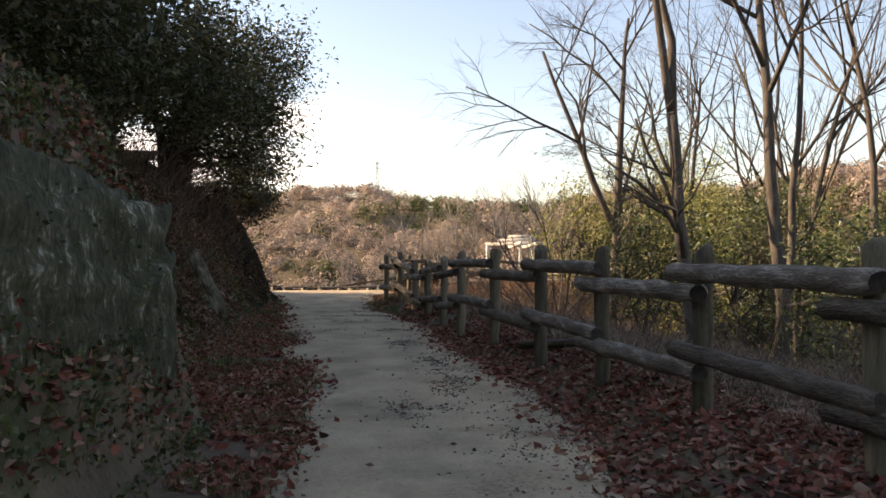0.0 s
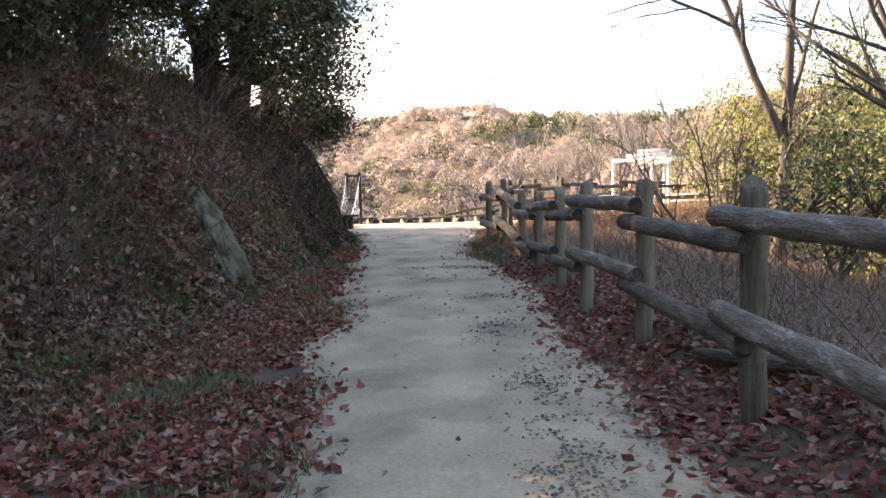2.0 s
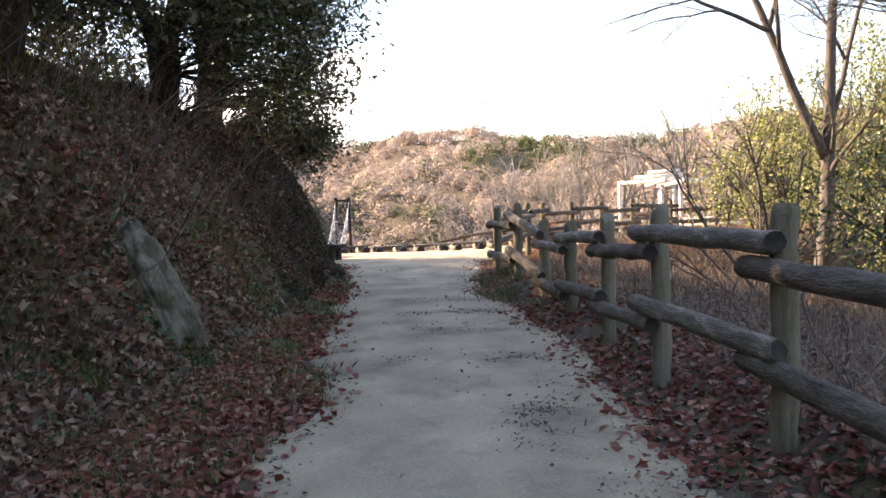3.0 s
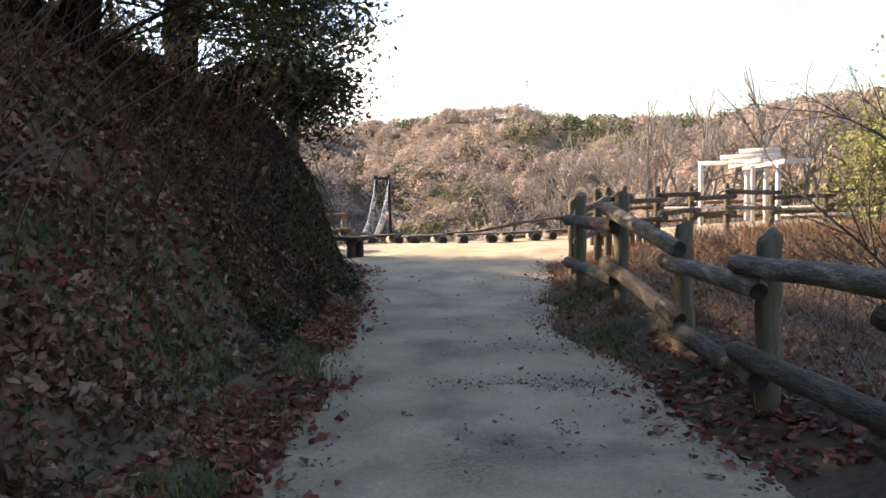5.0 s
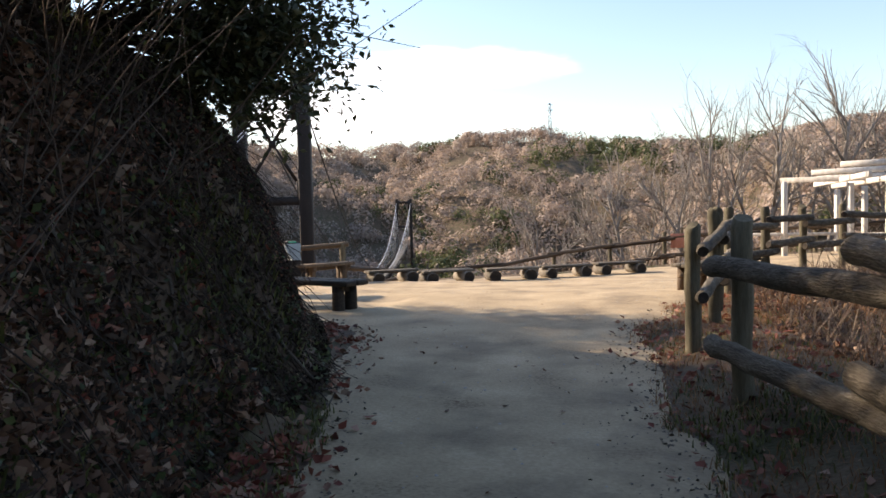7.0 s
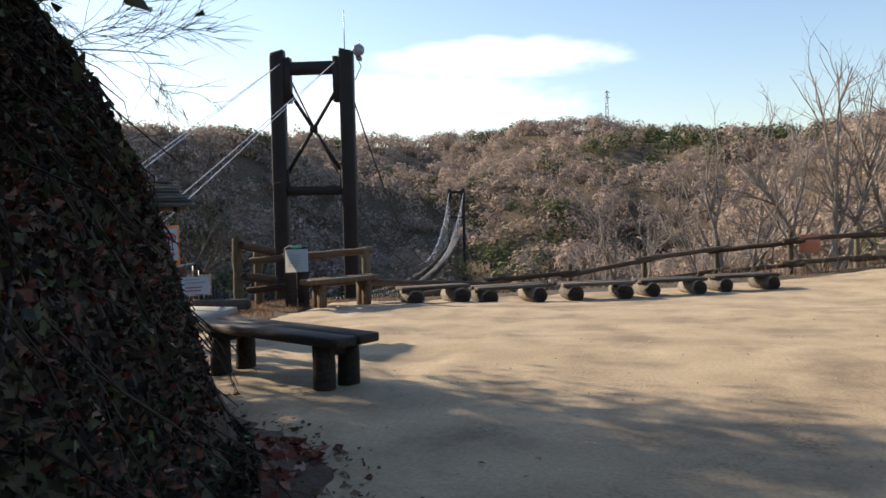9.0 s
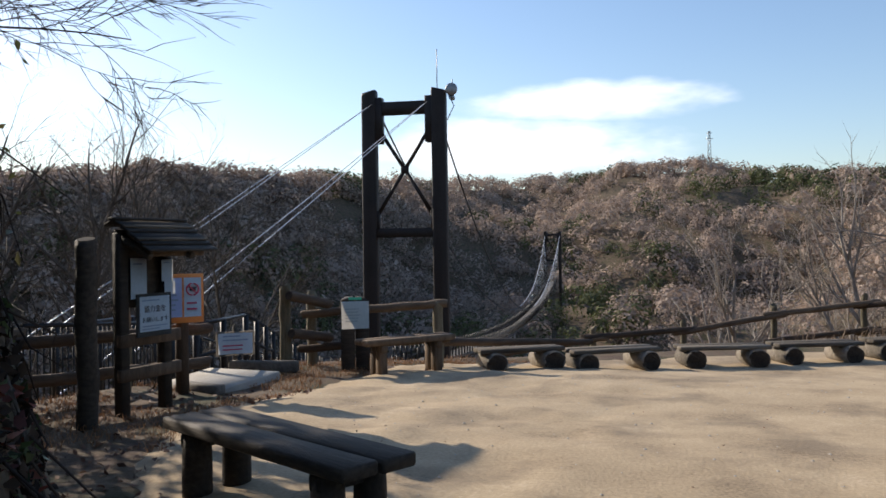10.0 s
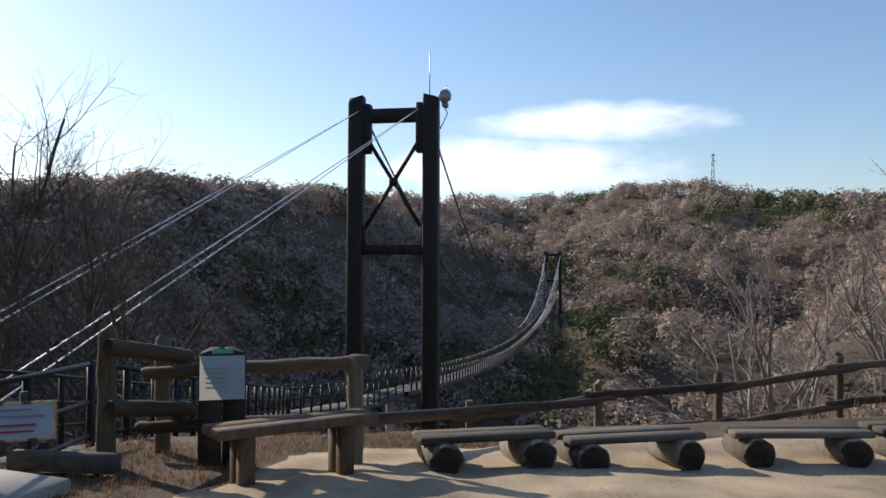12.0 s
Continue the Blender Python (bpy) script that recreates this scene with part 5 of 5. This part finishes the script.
# ---- bushes beyond the fence ----
for k, (bx, by, rx, rz, mt) in enumerate(((6.6, 17.8, 1.7, 1.5, DARKBUSHLEAF), (9.0, 17.0, 2.0, 1.9, DARKBUSHLEAF), (8.8, 21.5, 1.9, 2.0, BUSHLEAF), (6.3, 25.6, 1.4, 1.8, BUSHLEAF), (8.8, 26.5, 2.2, 2.4, BUSHLEAF), (11.8, 22.0, 2.4, 2.2, BUSHLEAF), (12.0, 16.5, 2.3, 2.0, DARKBUSHLEAF), (11.5, 30.5, 2.6, 2.6, BUSHLEAF), (13.5, 36.0, 3.0, 2.6, BUSHLEAF), (9.0, 11.5, 1.8, 1.4, DARKBUSHLEAF), (10.4, 39.5, 2.0, 1.8, BUSHLEAF))):
    g = float(land(bx, by))
    leafy_tree("sunlit yellow-green evergreen bush beyond the fence" if mt is BUSHLEAF else "dense mid-green evergreen bush beyond the fence", (bx, by, g),
               [((0.1, 0, 1), 1.6, 0.05), ((-0.3, 0.2, 1), 1.5, 0.04), ((0.4, -0.2, 1), 1.4, 0.04)],
               [((bx, by, g + rz), (rx, rx, rz), int(30 * rx)), ((bx + 0.5, by, g + rz * 1.75), (rx * 0.7, rx * 0.7, rz * 0.7), int(13 * rx))], 80 + k, mt, 0.12, 52, 0.42, BARK, "bush", "bush", 0.1)

# ---- rock faces in the bank ----
def rock(label, base, size, seed, material, lean=0.0, square=0.55):
    bm = bmesh.new()
    bmesh.ops.create_icosphere(bm, subdivisions=5, radius=1.0)
    off = Vector((seed * 3.1, seed, 0))
    for v in bm.verts:
        d = v.co.normalized()
        n = noise.fractal(d * 1.3 + off, 1.0, 2.0, 5) * 0.28 + 0.05 * noise.fractal(d * 9 + off, 0.7, 2.0, 4) + 0.1 * abs(noise.noise(Vector((d.x * 6, d.y * 6, d.z * 1.5)) + off))
        q = Vector([math.copysign(abs(c) ** square, c) for c in d])
        v.co = Vector((q.x * size[0], q.y * size[1], q.z * size[2])) * (0.95 + n)
    me = bpy.data.meshes.new("rock")
    bm.to_mesh(me)
    bm.free()
    for f in me.polygons:
        f.use_smooth = True
    me.materials.append(material)
    ob = new("rock", me)
    ob.location = base
    ob.rotation_euler = (0, lean, 0)
    return tagged(ob, label, "rock")


rock("mossy grey rock face jutting from the bank", (-0.89, 1.95, 0.45), (0.5, 1.7, 1.1), 1, MOSSROCK)
rock("pale bare rock face jutting from the bank", (-1.5, 4.7, 0.3), (0.34, 0.5, 0.7), 2, MOSSROCK)
rock("pale upright rock face in the leafy bank", (-2.66, 11.9, 0.74), (0.24, 0.36, 0.72), 3, ROCK, -0.4, 0.9)

# ---- litter, grass and undergrowth ----
def stuff(name, label, category, geo, material):
    return tagged(part(name, geo, material, smooth=False), label, category, kind="stuff")


r = np.random.default_rng(5)
clump = lambda x, y, k=0.0: vnoise(x * 1.5 + 11 + k, y * 1.5 + k) + 0.45 * vnoise(x * 5 + k, y * 5)
geo = Geo()
def_left = lambda x, y: (inside(x, y) < 0.02 + 0.4 * r.random(len(x)) ** 6) & (x < np.interp(y, LEFT_Y, LEFT_X) + 0.5)
leaves(geo, scatter(85000, -4.6, 0.6, -2, 23.6, r, lambda x, y: def_left(x, y) & (clump(x, y, 3) > 0.5 + 0.25 * (r.random(len(x)) - 0.5)) & (x > np.interp(y, FOOT_Y, FOOT_X) - 1.3), 0.02), 0.085, r, 0.62, 0.5)
leaves(geo, scatter(95000, -0.9, 6.0, -2, 27, r, lambda x, y: (inside(x, y) < 0.04 + 0.5 * r.random(len(x)) ** 6) & (x > np.interp(y, RIGHT_Y, RIGHT_X) - 0.5) & (x < np.interp(y, FENCE_Y, FENCE_X) + 0.6 + 0.8 * r.random(len(x)) ** 2) & (vnoise(x * 1.1, y * 1.1 + 9) > 0.1) & (r.random(len(x)) > 0.85 * smooth(13, 18, y)), 0.02), 0.08, r, 0.6, 0.65)
stuff("leaf_litter", "red-brown fallen leaves along both verges", "leaves", geo, REDLEAF)
geo = Geo()
leaves(geo, scatter(120000, -7.5, 0.3, -2, 24.6, r, lambda x, y: (x < np.interp(y, FOOT_Y, FOOT_X) + 0.3) & (r.random(len(x)) > 0.93 * smooth(16.5, 20.5, y)) & ((y > 4.0) | (x < -1.6)) & (clump(x, y) > 0.62 + 0.4 * (r.random(len(x)) - 0.5)), 0.02), 0.095, r, 0.6, 0.35, 0.2)
leaves(geo, scatter(26000, 1.0, 7, -1, 32, r, lambda x, y: x > np.interp(y, FENCE_Y, FENCE_X) + 0.3, 0.02), 0.08, r, 0.6, 0.5)
leaves(geo, scatter(2500, -8.6, -2.5, 22.5, 29, r, lambda x, y: inside(x, y) < 0.3, 0.015), 0.06, r, 0.6, 0.6)
def bank_points(n, y0, y1, depth, lift, power=1.6):
    y = r.uniform(y0, y1, n)
    x = np.interp(y, FOOT_Y, FOOT_X) + 0.1 - depth * r.random(n) ** power
    return np.stack((x, y, land(x, y) + lift * r.random(n)), axis=-1)


e = bank_points(62000, 4.0, 19.0, 2.2, 0.1)
e = e[clump(e[:, 0], e[:, 1] + e[:, 2]) > 0.68 + 0.4 * (r.random(len(e)) - 0.5)]
leaves(geo, e, 0.095, r, 0.6, 0.2, 0.35)
leaves(geo, bank_points(3000, -1.5, 4.6, 1.6, 0.1, 0.8), 0.08, r, 0.6, 0.2, 0.4)
stuff("leaf_litter", "brown dead leaves covering the shaded bank", "leaves", geo, BROWNLEAF)
geo = Geo()
leaves(geo, scatter(600, -5, 3, -1, 24, r, lambda x, y: inside(x, y) > 0.05, 0.012), 0.05, r, 0.6, 0.8)
leaves(geo, scatter(220, -8, 4, 24, 35, r, lambda x, y: inside(x, y) > 0.1, 0.01), 0.025, r, 0.5, 0.8)
stuff("leaf_litter", "sparse curled leaves lying on the sand", "leaves", geo, BROWNLEAF)
geo = Geo()
blades(geo, scatter(60000, -4, 0.6, -1, 20, r, lambda x, y: (inside(x, y) < 0.15 * r.random(len(x))) & (vnoise(x * 1.5 + 40, y * 1.5) > 0.4) & (x > np.interp(y, FOOT_Y, FOOT_X) - 0.8)), 0.07, r, 0.6, 0.006)
blades(geo, scatter(60000, -6, -0.3, 1, 20.5, r, lambda x, y: (clump(x, y) < 0.6) & (vnoise(x * 1.1 + 80, y * 1.1) > 0.4) & (x < np.interp(y, FOOT_Y, FOOT_X))), 0.16, r, 0.8, 0.009)
blades(geo, scatter(14000, -0.9, 4, 2, 25, r, lambda x, y: (inside(x, y) < 0.1 * r.random(len(x))) & (vnoise(x * 1.3 + 140, y * 1.3) > 0.58)), 0.06, r, 0.6, 0.006)
stuff("grass", "short green grass and moss tufts on the verges", "grass", geo, GREENBLADE)
geo = Geo()
leaves(geo, scatter(9000, -7, -0.2, -1, 23.6, r, lambda x, y: (x < np.interp(y, FOOT_Y, FOOT_X)) & (vnoise(x * 0.9 + 60, y * 0.9) > 0.5), 0.04), 0.065, r, 0.55, 0.1)
leaves(geo, bank_points(8000, -1, 5.6, 1.2, 0.14, 1.1), 0.045, r, 0.7, 0, 0.3)
leaves(geo, bank_points(1500, 11.3, 12.6, 0.9, 0.1), 0.06, r, 0.6, 0, 0.3)
leaves(geo, bank_points(9000, 5, 23.6, 2.0, 0.12), 0.06, r, 0.6, 0, 0.3)
u = r.normal(size=(5000, 3))
u /= np.linalg.norm(u, axis=1)[:, None]
u = u[(u[:, 0] > -0.2) & (u[:, 2] > -0.1) & (vnoise(u[:, 1] * 3 + 7, u[:, 2] * 3) > 0.5)]
q = np.sign(u) * np.abs(u) ** 0.55
leaves(geo, np.array((-0.89, 1.95, 0.45)) + q * np.array((0.5, 1.7, 1.1)) * r.uniform(0.98, 1.1, (len(q), 1)), 0.03, r, 0.7, 0, 0.3)
stuff("ivy", "dark ivy and small green leaves clinging to the bank", "ivy", geo, DARKBUSHLEAF)
geo = Geo()
blades(geo, scatter(26000, 1.0, 9, -1, 33, r, lambda x, y: (x > np.interp(y, FENCE_Y, FENCE_X) + 0.35) & (vnoise(x * 1.4, y * 1.4 + 30) > 0.3)), 0.45, r, 1.5, 0.004)
blades(geo, scatter(3500, -5, 10, 37, 44, r, lambda x, y: y > np.interp(x, EDGE_X, EDGE_Y) - 0.6), 0.4, r, 0.6, 0.008)
stuff("dry_grass", "tangled dry straw-coloured undergrowth behind the fence", "grass", geo, DRYGRASS)
geo = Geo()
blades(geo, scatter(22000, -8.9, -5.2, 25.5, 33.5, r, lambda x, y: (inside(x, y) < 0.12) & (vnoise(x * 1.6, y * 1.6) > 0.35)), 0.07, r, 1.0, 0.003)
blades(geo, scatter(26000, -0.9, 3, 16.5, 30, r, lambda x, y: (inside(x, y) < 0.2 * r.random(len(x))) & (x > np.interp(y, RIGHT_Y, RIGHT_X) - 0.5) & (vnoise(x * 1.6, y * 1.6) > 0.3)), 0.08, r, 1.0, 0.003)
blades(geo, scatter(4500, 1.2, 8, 24, 37, r, lambda x, y: (x > np.interp(y, FENCE_Y, FENCE_X) + 0.3) & (vnoise(x, y) > 0.4)), 0.38, r, 1.4, 0.009)
stuff("dry_grass", "rusty orange dead grass and ferns at the clearing's edges", "grass", geo, ORANGEGRASS)
# brittle brown brushwood on the bank
geo = Geo()
p = scatter(1500, -5.6, -1.6, 5, 20, r, lambda x, y: x < np.interp(y, FOOT_Y, FOOT_X) - 0.5)
for q in p:
    w = np.array((r.normal(0.35, 0.5), r.normal(0, 0.5), 1.0))
    n = r.uniform(0.4, 1.3)
    geo.tube([q - (0, 0, 0.05), q + w * n * 0.5 + r.normal(size=3) * 0.06, q + w * n + r.normal(size=3) * 0.15], [0.007, 0.005, 0.002], 3, caps=False)
p = scatter(1400, 2.2, 8.5, 0, 34, r, lambda x, y: x > np.interp(y, FENCE_Y, FENCE_X) + 0.5)
for q in p:
    w = np.array((r.normal(0, 0.5), r.normal(0, 0.5), 1.0))
    n = r.uniform(0.3, 1.1)
    geo.tube([q - (0, 0, 0.05), q + w * n * 0.5 + r.normal(size=3) * 0.06, q + w * n + r.normal(size=3) * 0.15], [0.006, 0.004, 0.002], 3, caps=False)
stuff("brushwood", "thin dry brown twigs tangled on bank and slope", "brushwood", geo, TWIG)
# roots hanging from the end of the bank
geo = Geo()
for k in range(110):
    y0 = r.uniform(17.5, 23.4)
    x0 = float(np.interp(y0, FOOT_Y, FOOT_X)) - r.uniform(0.2, 2.2)
    pts = []
    for f in np.linspace(0, 1, 6):
        xx, yy = x0 + f * r.uniform(0.2, 0.7), y0 + f * r.uniform(-0.4, 0.6)
        pts.append((xx, yy, float(land(xx, yy)) + 0.02))
    geo.tube(pts, np.linspace(0.018, 0.005, 6) * r.uniform(0.4, 1.2), 5, caps=False)
stuff("roots", "exposed thin roots creeping down the bank", "roots", geo, BARK)
# dead leaves and rootlets, coloured dark to stand in for the bank's shade
geo = Geo()
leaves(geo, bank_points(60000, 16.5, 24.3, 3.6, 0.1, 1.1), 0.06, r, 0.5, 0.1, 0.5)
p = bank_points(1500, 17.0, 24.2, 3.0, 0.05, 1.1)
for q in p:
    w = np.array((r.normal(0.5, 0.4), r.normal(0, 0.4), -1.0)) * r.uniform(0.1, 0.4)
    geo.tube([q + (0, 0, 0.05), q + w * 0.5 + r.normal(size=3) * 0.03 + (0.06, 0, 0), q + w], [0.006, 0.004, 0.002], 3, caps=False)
stuff("leaf_mould", "leaf mould and rootlets darkened for shade on the end of the bank", "leaf mould", geo, SHADEMOULD)
# dark crumbs of soil and leaf mould strewn along the path
geo = Geo()
for cx, cy, w, h, n in ((1.55, 6.6, 0.16, 0.7, 900), (1.35, 8.3, 0.14, 0.5, 600), (1.2, 5.0, 0.22, 0.4, 600), (0.35, 12.6, 0.42, 0.12, 420), (0.85, 10.6, 0.14, 0.4, 420), (-0.2, 15.6, 0.42, 0.12, 420), (-0.1, 14.4, 0.35, 0.16, 300), (-0.6, 17.0, 0.4, 0.2, 160), (2.0, 3.6, 0.2, 0.6, 500)):
    p = np.stack((cx + r.normal(size=n) * w, cy + r.normal(size=n) * h, np.zeros(n)), axis=-1)
    p = p[vnoise(p[:, 0] * 6 + cx, p[:, 1] * 6) > 0.4]
    p[:, 2] = land(p[:, 0], p[:, 1]) + np.clip(inside(p[:, 0], p[:, 1]) * 0.12, 0, 0.035) + 0.006
    leaves(geo, p, 0.026, r, 0.8, 0.8)
e = scatter(60000, -5, 3.4, -1, 25, r, lambda x, y: np.abs(inside(x, y) - 0.1) < 0.28 * r.random(len(x)) ** 1.5, 0.006)
leaves(geo, e, 0.03, r, 0.8, 0.75)
e = scatter(52000, -5, 3.4, -1, 24, r, lambda x, y: (inside(x, y) > 0) & (inside(x, y) < 0.75 * r.random(len(x))) & (x > np.interp(y, LEFT_Y, LEFT_X) + 0.9) & (vnoise(x * 2.3, y * 2.3 + 5) > 0.42), 0.004)
leaves(geo, e, 0.02, r, 0.8, 0.85)
e = scatter(16000, -5, 3.4, -1, 25, r, lambda x, y: (inside(x, y) > 0.1) & (fbm(x * 1.7, y * 2.6) > 0.5), 0.004)
leaves(geo, e, 0.017, r, 0.8, 0.85)
stuff("soil_crumbs", "dark crumbs of damp soil and leaf mould on the path", "soil", geo, MUD)
geo = Geo()
for q in scatter(3200, -7, 4, -1, 34, r, lambda x, y: inside(x, y) > 0):
    s = r.uniform(0.004, 0.016)
    geo.add(q + np.array([(s, 0, 0), (-s, s * 0.3, 0), (0, s, 0), (0, -s, 0), (0, 0, s * 0.8)]) , (), [(0, 2, 4), (2, 1, 4), (1, 3, 4), (3, 0, 4)])
stuff("pebbles", "small pale pebbles scattered on the sand", "pebbles", geo, CONCRETE)

# ---- wooded hillsides across the valley ----
def forest(n, seed, quads, size, green):
    r = np.random.default_rng(seed)
    az = r.uniform(-66, 48, n)
    ridge = np.interp(az, AZ, RIDGE_R)
    d = np.where(r.random(n) < 0.16, ridge * r.uniform(0.94, 1.0, n), 46 + (ridge * 1.02 - 46) * r.random(n) ** 0.7)
    x, y = -3 + d * np.sin(np.radians(az)), 26 + d * np.cos(np.radians(az))
    patch = vnoise(x * 0.022 + 30, y * 0.022 + 4) + 0.3 * vnoise(x * 0.09, y * 0.09)
    ok = (patch > 0.8) if green else (patch < 0.98)
    # keep the line of the bridge and ramp clear
    t = np.clip(((x - NEAR.x) * AXIS.x + (y - NEAR.y) * AXIS.y) / 171.0, -0.3, 1.02)
    px, py = NEAR.x + AXIS.x * 171 * t, NEAR.y + AXIS.y * 171 * t
    z = land(x, y)
    ok &= (np.hypot(x - px, y - py) > 5) | (z < -17)
    ok &= ~((d < 60) & (z > -9))
    ok &= ~((d < 75) & (np.abs(az + 22) < 14) & (z > -14))
    x, y, z, d = x[ok], y[ok], z[ok], d[ok]
    m = len(x)
    h = size * r.uniform(0.7, 1.4, m) * (1 + 0.15 * smooth(150, 300, d))
    # each crown a fuzzy shell of small sprays facing outward
    shape = np.stack((r.uniform(0.42, 0.65, m), r.uniform(0.42, 0.65, m), r.uniform(0.45, 0.65, m)), axis=-1) * h[:, None]
    n2 = m * quads
    c = np.repeat(np.arange(m), quads)
    u = r.normal(size=(n2, 3))
    u[:, 2] = np.where(r.random(n2) < 0.4, np.abs(u[:, 2]), u[:, 2])
    u /= np.linalg.norm(u, axis=1)[:, None]
    p = np.stack((x, y, z + h * 0.26), axis=-1)[c] + u * shape[c] * (r.uniform(0.68, 1.0, (n2, 1)) + 0.07 * r.normal(size=(n2, 1)))
    round_way = u / shape[c] + 0.25 * r.normal(size=u.shape) / h[c][:, None]
    u = u + 0.2 * r.normal(size=u.shape) + np.array((0, 0, 0.1))
    a = np.cross(u, r.normal(size=u.shape))
    a /= np.linalg.norm(a, axis=1)[:, None]
    b = np.cross(u, a)
    b /= np.linalg.norm(b, axis=1)[:, None]
    k = h[c][:, None] * 0.068 * r.uniform(0.6, 1.5, (n2, 1))
    geo = Geo()
    i = np.arange(n2)[:, None] * 4
    geo.add(np.stack((p - a * k, p - b * k * 0.5, p + a * k, p + b * k * 0.5), axis=1).reshape(-1, 3), i + [0, 1, 2, 3])
    return geo, np.repeat(round_way / np.linalg.norm(round_way, axis=1)[:, None], 4, axis=0)


for label, (geo, normals), material in (("leafless brown winter forest across the valley", forest(5200, 91, 120, 6.2, False), FOREST),
                                        ("evergreen patches in the winter forest", forest(3400, 92, 120, 6.2, True), FORESTGREEN)):
    ob = tagged(part("forest", geo, material, smooth=True), label, "forest", kind="stuff")
    if len(ob.data.vertices) == len(normals):
        ob.data.normals_split_custom_set_from_vertices(normals.tolist())
